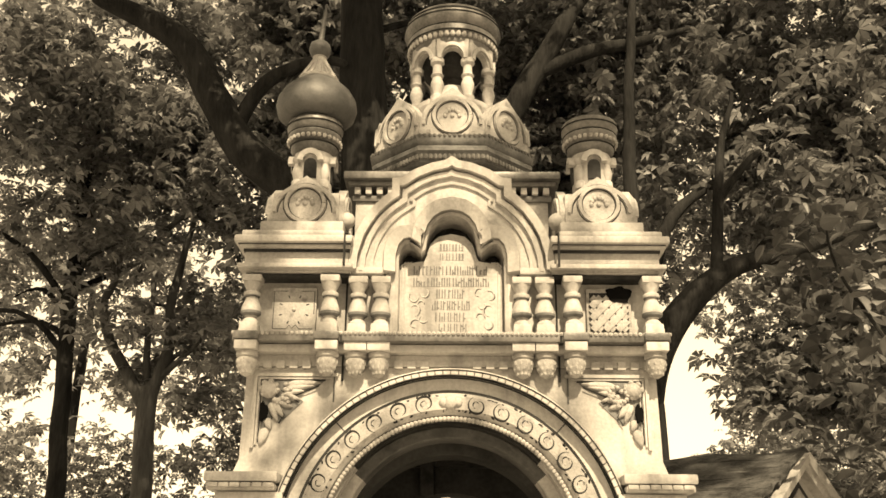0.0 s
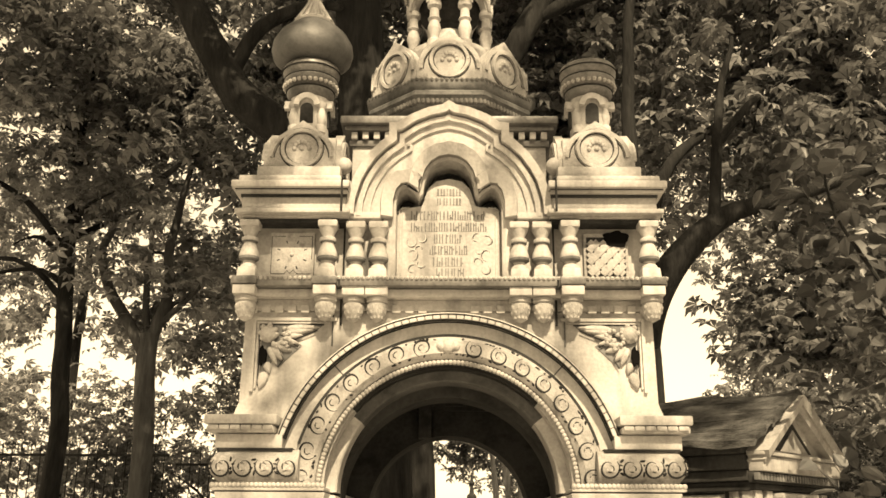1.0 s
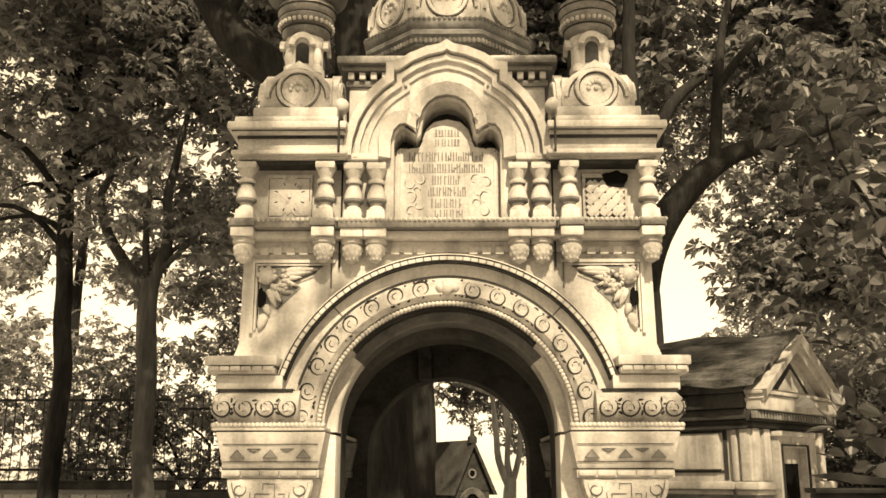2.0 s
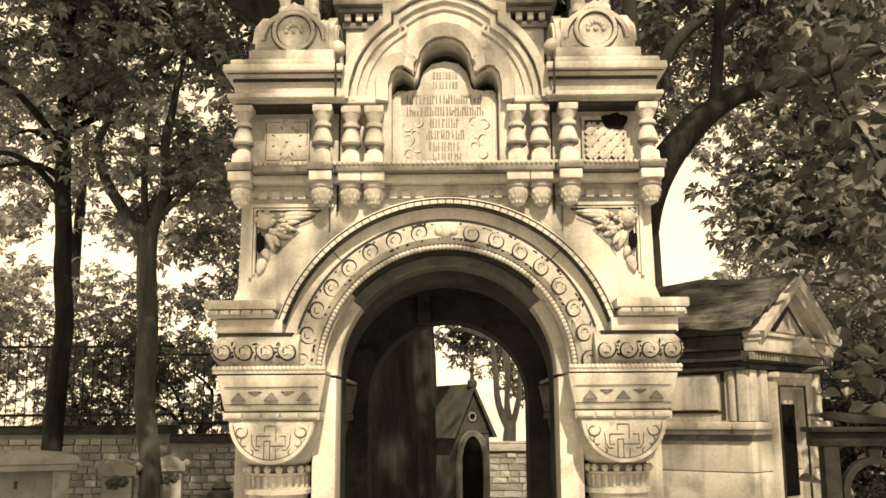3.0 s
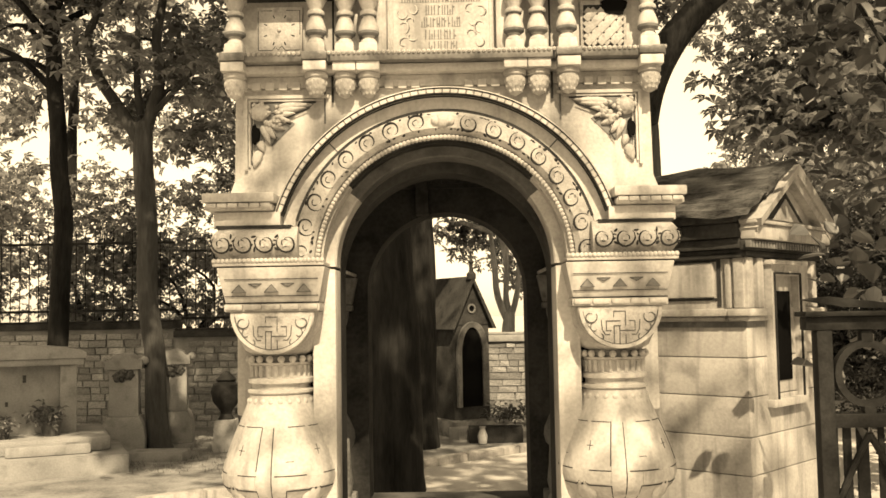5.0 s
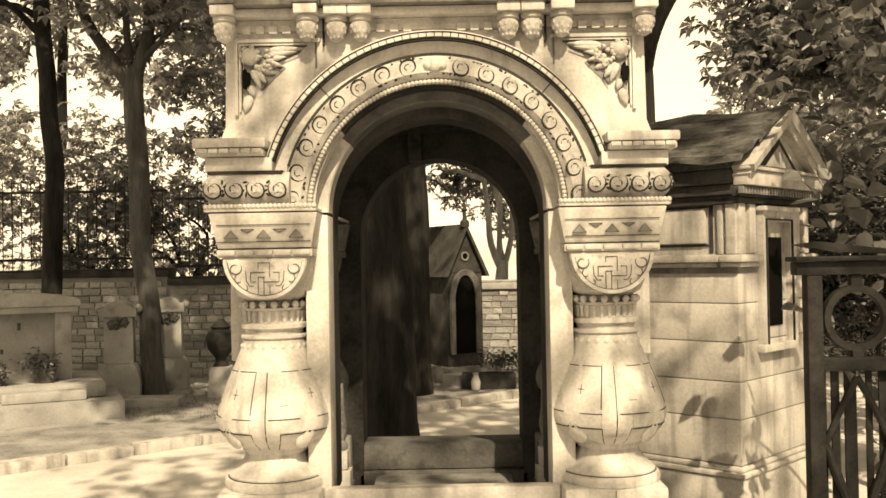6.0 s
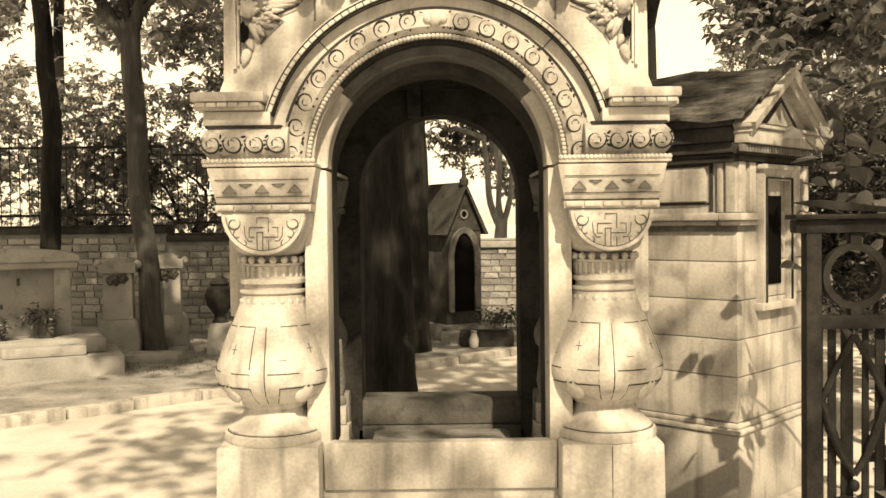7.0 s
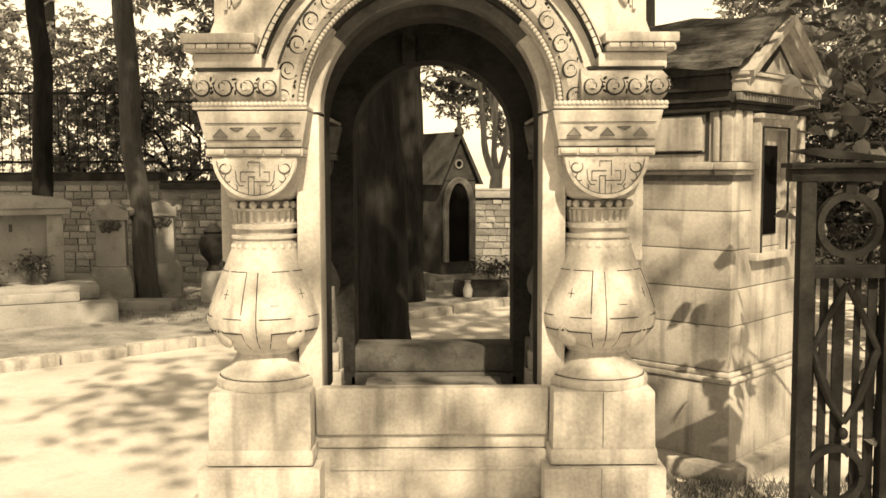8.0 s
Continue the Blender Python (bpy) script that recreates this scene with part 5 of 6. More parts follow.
tree("slim dappled tree behind the large chestnut", [(-0.34, 11.2, 0), (-0.31, 11.2, 2), (-0.28, 11.2, 4), (-0.1, 11.3, 6)], [0.16, 0.15, 0.14, 0.07], [], [((0, 11.8, 6.2), (1.6, 1.2, 1.6), 90)], 15, twigs=6)
tree("forked pale tree beyond the wall", [(1.0, 16.5, 0), (1.0, 16.5, 1.2), (1.02, 16.5, 1.6)], [0.16, 0.12, 0.09],
     [([(1.0, 16.5, 1.3), (0.8, 16.5, 2.2), (0.72, 16.5, 3.0), (0.62, 16.5, 4.2)], [0.07, 0.055, 0.04, 0.025]), ([(1.0, 16.5, 1.3), (1.2, 16.5, 2.4), (1.42, 16.5, 4.2)], [0.06, 0.045, 0.02]), ([(0.95, 16.5, 1.5), (1.0, 16.5, 3.0), (0.95, 16.5, 4.5)], [0.055, 0.04, 0.02]), ([(1.1, 16.5, 2.0), (0.95, 16.5, 2.6), (1.15, 16.5, 3.8)], [0.03, 0.025, 0.012])],
     [((0.5, 17.5, 3.9), (1.1, 0.7, 1.6), 56), ((1.4, 17.6, 3.0), (0.6, 0.5, 1.2), 18)], 16, twigs=8, bark=GREYBARK)
for k, (x, y, z, rx, rz, n) in enumerate(((-11, 19, 5.0, 2.6, 3.6, 170), (-7.4, 18.0, 6.8, 2.4, 3.4, 85), (-3.5, 17.5, 4.2, 1.9, 3.0, 130), (-2.0, 20.5, 7.4, 2.8, 3.2, 170), (2.2, 20, 7.8, 2.2, 3.0, 130), (7.6, 18.5, 6.6, 2.6, 4.6, 260), (10.0, 17, 5.0, 3.2, 4.4, 280), (5.0, 19.5, 2.8, 1.6, 1.2, 90))):
    tree("leafy tree beyond the cemetery wall", [(x, y, 0), (x, y, 2.5), (x + 0.2, y, z * 0.6), (x + 0.3, y, z + 0.6)], [0.2, 0.16, 0.11, 0.05], [], [((x, y, z), (rx, 2.0, rz), n)], 30 + k, 22, 0.2, 6)
for k, (x, y, z, rx, rz, n) in enumerate(((-8.2, 15.2, 2.3, 1.4, 1.5, 110), (-5.9, 15.6, 2.6, 1.2, 1.6, 105), (-4.2, 15.5, 2.9, 1.7, 1.5, 130), (-2.0, 15.5, 3.1, 1.2, 1.9, 110), (2.9, 15.4, 1.9, 0.9, 1.0, 40), (5.6, 15.0, 2.6, 1.6, 1.8, 120), (-7.2, 16.4, 3.4, 1.5, 1.3, 70), (4.5, 8.2, 1.6, 1.0, 1.4, 50))):
    tree("bushy dark-leaved shrub among the graves" if y < 10 else "bushy shrub behind the cemetery railing", [(x, y, 0), (x, y, 0.7), (x + 0.1, y, 1.3)], [0.06, 0.05, 0.03], [], [((x, y, z), (rx, 0.7, rz), n)], 130 + k, 20, 0.13, 5)
# added shrub; its dark leaf colour stands in for the shade behind the gate
ob = thing("dark_shrub", (3.0, 6.3, 0), "dense dark-leaved shrub added behind the gate", "shrub")
rg = np.random.default_rng(61)
part("stem", tube(B(), [(3.0, 6.3, 0), (3.0, 6.3, 0.8), (3.1, 6.35, 1.7)], [0.05, 0.04, 0.02], 8), BARK, ob)
spots = rg.normal(size=(420, 3))
spots = np.array((3.05, 6.4, 1.58)) + spots / np.linalg.norm(spots, axis=1)[:, None] * rg.uniform(0.5, 1, 420)[:, None] * (0.75, 0.6, 0.80)
part("crown", leaf_cloud([tuple(p) for p in spots], rg, 26, 0.06, 0.22, 3, DARKLEAF), DARKLEAF, ob)
# unseen trees added behind and beside the viewer, to hold back sky light
for k, (x, y, z, r, n) in enumerate(((-9, 1, 5.5, 3.2, 150), (-9.5, -6, 5.5, 3.4, 150), (-4, -11, 5.2, 3.4, 150), (2.5, -13, 5.0, 3.4, 150), (9.5, -11, 5.0, 3.4, 150), (11, -3, 4.6, 3.0, 150), (9.5, 4.5, 5.0, 2.6, 120))):
    tree("unseen leafy tree added to dim the sky light", [(x, y, 0), (x, y, 2.5), (x + 0.2, y, 5)], [0.24, 0.2, 0.12], [], [((x, y, z), (r, r, 3.6), n)], 230 + k, 16, 0.4, 6, spread=0.9)
# the tree that shades the place from above, rooted behind the viewer
tree("tall tree whose crown shades the tomb", [(5.2, -4.6, 0), (5.1, -4.5, 3), (4.6, -4.3, 6), (3.4, -3.6, 8)], [0.3, 0.25, 0.2, 0.1],
     [], [((1.2, -3.5, 8.9), (1.3, 1.0, 0.5), 14), ((0.2, -3.3, 8.8), (0.8, 0.8, 0.5), 9), ((0.1, -0.8, 8.8), (0.6, 0.35, 0.3), 5), ((2.7, -2.95, 8.8), (1.0, 0.9, 0.5), 12), ((2.1, -3.9, 8.8), (0.6, 0.5, 0.4), 8), ((-0.45, -2.0, 8.8), (0.3, 1.9, 0.4), 17), ((2.1, 0.3, 8.8), (0.8, 0.9, 0.5), 34), ((2.1, 1.6, 8.8), (1.1, 0.8, 0.5), 45)], 51, 34, 0.14, 10, spread=1.0)

# ---- cemetery wall with its iron railing ----
def wall_run(x0, x1, top, cope, y=13.0):
    bm = box(B(), x0, x1, y, y + 0.34, -0.05, top - 0.12, 0.0)
    core = solo("wall_back", bm, MORTAR, "mortared stone cemetery wall in leaf shade", "wall", kind="structure", smooth=False)
    bm = box(B(), x0, x1, y - 0.07, y + 0.42, top - 0.12, top - 0.03, 0.015)
    box(bm, x0, x1, y - 0.03, y + 0.38, top - 0.03, top, 0.02)
    part("coping", bm, cope, core, "weathered stone coping with sun and shade in its colour")
    return core


# last coping gets paler stone as painted sunlight, the others dark as shade
WALLS = [wall_run(-12, -3.75, 1.58, DARKSTONE), wall_run(-3.75, -0.6, 1.46, DARKSTONE), wall_run(-0.6, 9, 1.33, TOMB)]

# ---- pale neoclassical chapel ----
CH = thing("chapel", (1.5, 4.83, 0), "small pale stone tomb chapel with mossy pediment roof", "chapel")
CM = Matrix.Translation((1.5, 4.83, 0)) @ Matrix.Rotation(radians(46.5), 4, "Z")
L1, L2 = 0.84, 0.75


def cpart(name, bm, mat, parent=None, label="", smooth=True):
    bm.transform(CM)
    return part(name, bm, mat, parent or CH, label, smooth)


cpart("footing", box(B(), -0.12, L1 + 0.12, -0.12, L2 + 0.1, -0.05, 0.07, 0.015), CHAPEL)
cpart("base_course", box(B(), -0.02, L1 + 0.02, -0.02, L2 + 0.02, 0.07, 0.47, 0.01, 0.985), CHAPEL)
bm = box(B(), -0.025, L1 + 0.025, -0.025, L2, 0.472, 0.50, 0.01)
box(bm, -0.012, L1 + 0.012, -0.012, L2, 0.502, 0.53, 0.012)
cpart("base_moulding", bm, CHAPEL)
LEV = [0.533, 0.765, 0.955, 1.155, 1.352, 1.535]
for a, b in zip(LEV, LEV[1:]):
    cpart("ashlar_course", box(B(), 0, L1, 0, L2, a + 0.002, b - 0.002, 0.005), CHAPEL)
for lo, hi, v0, v1 in ((-0.05, 0.19, -0.05, 0.08), (0.64, L1 + 0.05, -0.05, 0.08), (-0.05, 0.3, 0.081, L2)):
    cpart("ledge", box(B(), lo + 0.02, hi - 0.004, v0 + 0.02, v1, 1.537, 1.56, 0.006), CHAPEL)
    cpart("ledge", box(B(), lo, hi, v0, v1, 1.562, 1.60, 0.012), CHAPEL)
cpart("course_band", box(B(), 0.004, L1 - 0.004, 0.004, L2 - 0.004, 1.533, 1.604, 0.0), CHAPEL)
cpart("upper_body", box(B(), 0.01, L1 - 0.01, 0.01, L2 - 0.01, 1.60, 1.90, 0.005), CHAPEL)
for u in (0.0, 0.115, L1 - 0.185, L1 - 0.07):
    cpart("pilaster", box(B(), u, u + 0.07, -0.015, 0.05, 1.603, 1.86, 0.006), CHAPEL)
cpart("pilaster", box(B(), -0.015, 0.05, 0.0, 0.055, 1.603, 1.86, 0.006), CHAPEL)
cpart("pilaster", box(B(), -0.010, 0.05, 0.075, 0.105, 1.603, 1.86, 0.006), CHAPEL)
cpart("side_panel", box(B(), -0.012, 0.05, 0.17, L2 - 0.03, 1.66, 1.84, 0.008), CHAPEL)
# cornice underside: soot and the shade below it put into the colour
cpart("sooty_moulding", box(B(), -0.03, L1 + 0.03, -0.03, L2, 1.862, 1.89, 0.006), DARKSTONE, None, "moulding dark with soot and painted shade")
cpart("cornice_bed", box(B(), -0.045, L1 + 0.045, -0.045, 0.0, 1.892, 1.945, 0.008), DARKSTONE, None, "dentil bed dark with soot and painted shade")
for k in range(30):
    u = -0.05 + k * (L1 + 0.10) / 29
    cpart("dentil", box(B(), u - 0.010, u + 0.010, -0.066, -0.04, 1.905, 1.94, 0.002), SOOTSHADE)
# pediment
mid, apex = L1 / 2, 2.37
cpart("pediment_fascia", box(B(), -0.04, L1 + 0.04, -0.085, -0.005, 1.947, 2.022, 0.008), CHAPEL)
cpart("fascia_lip", box(B(), -0.052, L1 + 0.052, -0.10, -0.005, 2.024, 2.042, 0.006), CHAPEL)
cpart("tympanum", prism(B(), [(0.0, 2.043), (L1, 2.043), (mid, apex - 0.06)], -0.035, L2), CHAPEL)
for off, w, y in ((-0.010, 0.022, -0.115), (-0.045, 0.014, -0.09)):
    cpart("raking_cornice", sweep(B(), [(-0.04, 2.035 + off), (mid, apex - 0.025 + off * 1.25), (L1 + 0.04, 2.035 + off)], [(-w, y), (w, y - 0.012), (w, -0.004), (-w, -0.004)]), CHAPEL)
# dark plate whose upper edges show as the field's painted shadow
cpart("field_recess", prism(B(), [(mid - 0.215, 2.062), (mid + 0.215, 2.062), (mid, 2.222)], -0.039, -0.03), DARKSTONE, None, "dark edge painted as shade round the pediment field")
cpart("field", prism(B(), [(mid - 0.165, 2.060), (mid + 0.165, 2.060), (mid, 2.180)], -0.043, -0.03), CHAPEL)
# eaves under the long side of the roof, coloured for soot and deep shade
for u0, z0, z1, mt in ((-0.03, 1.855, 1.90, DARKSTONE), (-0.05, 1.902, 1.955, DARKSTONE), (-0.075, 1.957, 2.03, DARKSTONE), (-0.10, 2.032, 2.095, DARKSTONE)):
    cpart("eaves_moulding", box(B(), u0, 0.3, -0.002, L2 + 0.04, z0, z1, 0.010), mt, None, "eaves moulding black with soot and painted shade")
# roof slabs, mossy
for s in (-1, 1):
    for k in range(5):
        t0, t1 = k / 5, (k + 1) / 5 + 0.04
        bm = B()
        lo, hi = Vector((-0.13 if s < 0 else L1 + 0.13, 2.08)), Vector((mid, apex + 0.02))
        p, q = lo.lerp(hi, t0), lo.lerp(hi, min(1, t1))
        prism(bm, [(p.x, p.y), (q.x, q.y), (q.x, q.y - 0.03), (p.x, p.y - 0.035)] if s < 0 else [(q.x, q.y), (p.x, p.y), (p.x, p.y - 0.035), (q.x, q.y - 0.03)], -0.095, L2 + 0.08)
        bmesh.ops.subdivide_edges(bm, edges=bm.edges[:], cuts=4, use_grid_fill=True)
        for v in bm.verts:
            v.co.z += 0.008 * (4 - k) * 0.5 + 0.026 * noise.noise(v.co * 9 + Vector((k, 0, 0))) + 0.012 * noise.noise(v.co * 25)
        cpart("roof_slab", bm, ROOF, None, "mossy dark roof slab")
# slit opening with a raised frame
bm = sweep(B(), [(0.27, 1.13), (0.27, 1.77), (0.56, 1.77), (0.56, 1.13)], [(0, -0.03), (0.055, -0.04), (0.055, 0.01), (0, 0.01)])
box(bm, 0.20, 0.63, -0.06, 0.01, 1.825, 1.85, 0.006)
box(bm, 0.20, 0.63, -0.045, 0.01, 1.09, 1.13, 0.006)
cpart("window_frame", bm, CHAPEL)
# soot washed down below the ledge; dark strips in the upper storey's seams
cpart("sooty_strip", box(B(), -0.003, 0.2, -0.003, L2 - 0.01, 1.505, 1.5345, 0.0), SOOTSHADE, None, "sooty strip under the ledge")
for u in (0.092, 0.20, L1 - 0.20, L1 - 0.092):
    cpart("seam", box(B(), u - 0.008, u + 0.008, 0.004, 0.02, 1.604, 1.858, 0.0), DARKSTONE)
for v0, v1, z0, z1 in ((0.135, 0.155, 1.61, 1.858), (0.16, L2 - 0.02, 1.644, 1.656), (0.16, L2 - 0.02, 1.843, 1.853)):
    cpart("seam", box(B(), 0.004, 0.02, v0, v1, z0, z1, 0.0), DARKSTONE)
cpart("frame_seam", sweep(B(), [(0.262, 1.13), (0.262, 1.778), (0.568, 1.778), (0.568, 1.13)], [(0, -0.042), (0.008, -0.042), (0.008, 0.01), (0, 0.01)]), GROOVE)
cpart("slit_window", box(B(), 0.33, 0.50, -0.006, 0.01, 1.22, 1.69, 0), VOID, None, "dark slit opening")


# ---- kerb and planted strip ----
ka, kb = Vector((-5.6, 5.7, 0)), Vector((1.9, 12.1, 0))
kd = (kb - ka).normalized()
kang = math.atan2(kd.y, kd.x)
kerb = thing("kerb", (-1.9, 8.9, 0), "worn pale stone kerb along the path", "kerb", kind="structure")
rng = random.Random(8)
pos, length = 0.0, (kb - ka).length
while pos < length:
    ln = rng.uniform(0.5, 0.8)
    bm = box(B(), 0, ln - 0.015, -0.07, 0.07, -0.06, rng.uniform(0.075, 0.09), 0.022)
    bm.transform(Matrix.Translation(ka + kd * pos) @ Matrix.Rotation(kang + rng.uniform(-0.015, 0.015), 4, "Z"))
    part("kerb_stone", bm, CHAPEL, kerb)
    pos += ln
# raised earth beyond the kerb
bm = B()
nrm = Vector((-kd.y, kd.x, 0))
rows = []
for i in range(41):
    p = ka + kd * (length * i / 40)
    row = []
    for j in range(17):
        u = j / 16
        q = p.lerp(Vector((p.x * 1.02, 12.99, 0)), u) if p.y < 12.9 else p + nrm * 0.01 * j
        row.append(bm.verts.new((q.x, q.y, 0.05 + 0.025 * noise.noise((q.x * 2.2, q.y * 2.2, 1)) + 0.02 * u)))
    rows.append(row)
for a, b in zip(rows, rows[1:]):
    for j in range(16):
        bm.faces.new((a[j], b[j], b[j + 1], a[j + 1]))
solo("planted_strip", bm, SOIL, "bare shaded earth between kerb and wall", "ground", kind="structure")

# ---- pale family tomb ----
FT = thing("family_tomb", (-4.6, 10.2, 0), "pale stone family tomb with low pediment and steps", "tomb")
FM = Matrix.Translation((-3.25, 9.72, 0)) @ Matrix.Rotation(radians(24), 4, "Z")


def fpart(name, bm, mat, parent=None, label=""):
    bm.transform(FM)
    return part(name, bm, mat, parent or FT, label)


fpart("lower_step", box(B(), -2.6, 0, 0, 1.7, -0.03, 0.25, 0.02), TOMB)
fpart("upper_step", box(B(), -2.5, -0.15, 0.35, 1.65, 0.252, 0.40, 0.03), TOMB)
fpart("ledge_block", box(B(), -1.15, -0.35, 0.18, 0.55, 0.252, 0.36, 0.03), TOMB)
fpart("back_slab", box(B(), -2.15, -0.47, 0.98, 1.25, 0.40, 1.12, 0.01), TOMB)
for x in (-2.15, -0.63):
    fpart("pier", box(B(), x, x + 0.17, 0.88, 1.3, 0.40, 1.12, 0.012), TOMB)
bm = box(B(), -2.25, -0.39, 0.82, 1.35, 1.122, 1.19, 0.012)
fpart("cornice", bm, TOMB)
fpart("crown", prism(B(), [(-2.27, 1.192)] + [(-1.32 + 0.95 * math.cos(radians(180 - 18 * k)) , 1.25 + 0.09 * math.sin(radians(18 * k))) for k in range(11)] + [(-0.37, 1.192)], 0.80, 1.37), TOMB)
for x, z, w, h in ((-1.42, 0.93, 0.03, 0.05), (-1.42, 0.86, 0.03, 0.04), (-1.42, 0.80, 0.03, 0.04), (-1.42, 0.74, 0.03, 0.04), (-0.98, 0.98, 0.035, 0.08), (-1.15, 0.72, 0.03, 0.05), (-1.72, 0.82, 0.03, 0.16)):
    fpart("inscription_mark", box(B(), x - w / 2, x + w / 2, 0.974, 0.985, z - h / 2, z + h / 2, 0), JOINT)


def potted_plant(place, r, h, seed, label):
    ob = thing("potted_plant", place, label, "plant", "pots on the graves")
    x, y, z = place
    part("pot", lathe(B(), [(r * 0.7, z), (r * 0.95, z + h * 0.9), (r * 1.05, z + h * 0.9), (r * 1.05, z + h), (r * 0.8, z + h)], x, y, 16), POT, ob)
    rg = np.random.default_rng(seed)
    part("foliage", leaf_cloud([(x + rg.normal() * r * 0.5, y + rg.normal() * r * 0.5, z + h + r * 0.5) for _ in range(6)], rg, 14, r * 0.9, r * 1.6, 3, SAPLEAF), SAPLEAF, ob)
    return ob


for k, (u, v, r, h) in enumerate(((-1.55, 0.62, 0.10, 0.16), (-1.18, 0.60, 0.08, 0.12), (-0.72, 0.66, 0.11, 0.16))):
    p = FM @ Vector((u, v, 0.40))
    potted_plant(p, r, h, 60 + k, "clay pot with a small dark plant on the tomb step")


# ---- headstones ----
def stele(x, y, w, h, turn, label):
    ob = thing("headstone", (x, y, 0), label, "headstone", "headstones by the wall")
    M = Matrix.Translation((x, y, 0)) @ Matrix.Rotation(radians(turn), 4, "Z")

    def put(name, bm, mat, lab=""):
        bm.transform(M)
        return part(name, bm, mat, ob, lab)
    put("foot", box(B(), -w * 0.78, w * 0.78, -0.2, 0.2, 0.0, 0.12, 0.015), TOMB)
    flank = [(-w * 0.72, 0.12), (-w * 0.74, 0.28), (-w * 0.66, 0.42), (-w * 0.52, 0.50), (w * 0.52, 0.50), (w * 0.66, 0.42), (w * 0.74, 0.28), (w * 0.72, 0.12)]
    put("base", prism(B(), flank, -0.16, 0.16, 0.015), TOMB)
    put("shaft", box(B(), -w * 0.5, w * 0.5, -0.1, 0.1, 0.50, h - 0.17, 0.012, 0.96), TOMB)
    put("cap", prism(B(), [(-w * 0.62, h - 0.17), (-w * 0.62, h - 0.06)] + [(w * 0.42 * math.cos(radians(180 - 20 * k)), h - 0.06 + 0.07 * math.sin(radians(20 * k))) for k in range(10)] + [(w * 0.62, h - 0.06), (w * 0.62, h - 0.17)], -0.13, 0.13, 0.008), TOMB)
    for s in (-1, 1):
        bm = ball(B(), (s * w * 0.66, -0.02, h - 0.08), 0.05, 1, 8, 10)
        put("scroll_end", bm, TOMB)
    bm = B()
    for k in range(22):
        a, q = k * 2.4, (k / 22) ** 0.5
        ball(bm, (0.12 * q * math.cos(a), -0.11, h - 0.24 + 0.06 * q * math.sin(a)), 0.026 + 0.012 * math.sin(k * 1.7), 0.9, 5, 7)
    put("wreath", bm, POT, "dark withered wreath")
    return ob


stele(-3.72, 10.95, 0.33, 1.20, 10, "pale headstone with swollen base and dark wreath")
stele(-3.32, 11.55, 0.30, 1.22, 10, "shaded headstone with wreath behind a tree")
ob = thing("grave_slab", (-3.25, 10.55, 0), "low broken grave slab in dappled shade", "slab")
part("slab", box(B(), -3.55, -2.9, 10.4, 10.75, 0.02, 0.16, 0.03), TOMB, ob)
ob = thing("garden_urn", (-2.62, 11.2, 0), "dark iron urn on a pale stone pillar", "urn")
part("pillar", box(B(), -2.76, -2.48, 11.06, 11.34, 0.03, 0.42, 0.02, 0.85), TOMB, ob)
part("urn", lathe(B(), [(0.10, 0.42), (0.06, 0.48), (0.07, 0.52), (0.15, 0.62), (0.18, 0.74), (0.15, 0.82), (0.10, 0.85), (0.12, 0.88), (0.07, 0.93), (0.03, 0.97)], -2.62, 11.2, 18), IRON, ob, "dark iron urn")

# ---- small gothic chapel beyond the tomb ----
GC = thing("gothic_chapel", (0.27, 12.2, 0), "small dark gothic grave chapel with pointed doorway", "chapel")
GM = Matrix.Translation((0.265, 12.2, 0)) @ Matrix.Rotation(radians(30), 4, "Z")


def gpart(name, bm, mat, parent=None, label=""):
    bm.transform(GM)
    return part(name, bm, mat, parent or GC, label)


gpart("plinth", box(B(), -0.33, 0.33, -0.08, 0.9, 0, 0.26, 0.02), SOOTSHADE)
gpart("step", box(B(), -0.40, -0.12, -0.34, -0.082, 0, 0.20, 0.02), TOMB)
gpart("front_wall", prism(B(), [(-0.26, 0.26), (-0.26, 1.46), (0, 1.98), (0.26, 1.46), (0.26, 0.26)], 0.0, 0.85), DARKSTONE)
pointed = [(-0.155, 0.42), (-0.155, 1.12)] + [(-0.155 + 0.155 * (k / 8) ** 1.6, 1.12 + 0.30 * math.sin(k / 8 * math.pi / 2)) for k in range(1, 9)] + [(0.155 - 0.155 * ((8 - k) / 8) ** 1.6, 1.12 + 0.30 * math.sin((8 - k) / 8 * math.pi / 2)) for k in range(1, 9)] + [(0.155, 0.42)]
gpart("doorway_frame", sweep(B(), pointed, [(0, -0.03), (0.07, -0.06), (0.07, 0.02), (0, 0.02)]), SOOTSHADE, None, "weathered pointed door surround")
gpart("door", prism(B(), pointed, -0.004, 0.02), VOID, None, "dark open pointed doorway")
gpart("gable_front", prism(B(), [(-0.265, 1.455), (0, 1.995), (0.265, 1.455)], -0.012, 0.01), DARKSTONE, None, "dark gable field")
gpart("rosette", sweep(B(), arc(0, 1.66, 0.06, 0, 350, 16), [(0, -0.03), (0.02, -0.03), (0.02, 0.01), (0, 0.01)]), SOOTSHADE)
gpart("rosette_hole", prism(B(), arc(0, 1.66, 0.055, 0, 340, 14), -0.016, 0.01), VOID)
for s in (-1, 1):
    gpart("roof_slope", prism(B(), [(s * 0.285, 1.40), (0, 1.99), (0, 2.07), (s * 0.335, 1.40)], -0.08, 0.95), DARKSTONE)
gpart("finial", lathe(B(), [(0.06, 2.03), (0.06, 2.10), (0.03, 2.13), (0.02, 2.22), (0.04, 2.25), (0.02, 2.28), (0.012, 2.38)], 0, -0.03, 10), DARKSTONE)
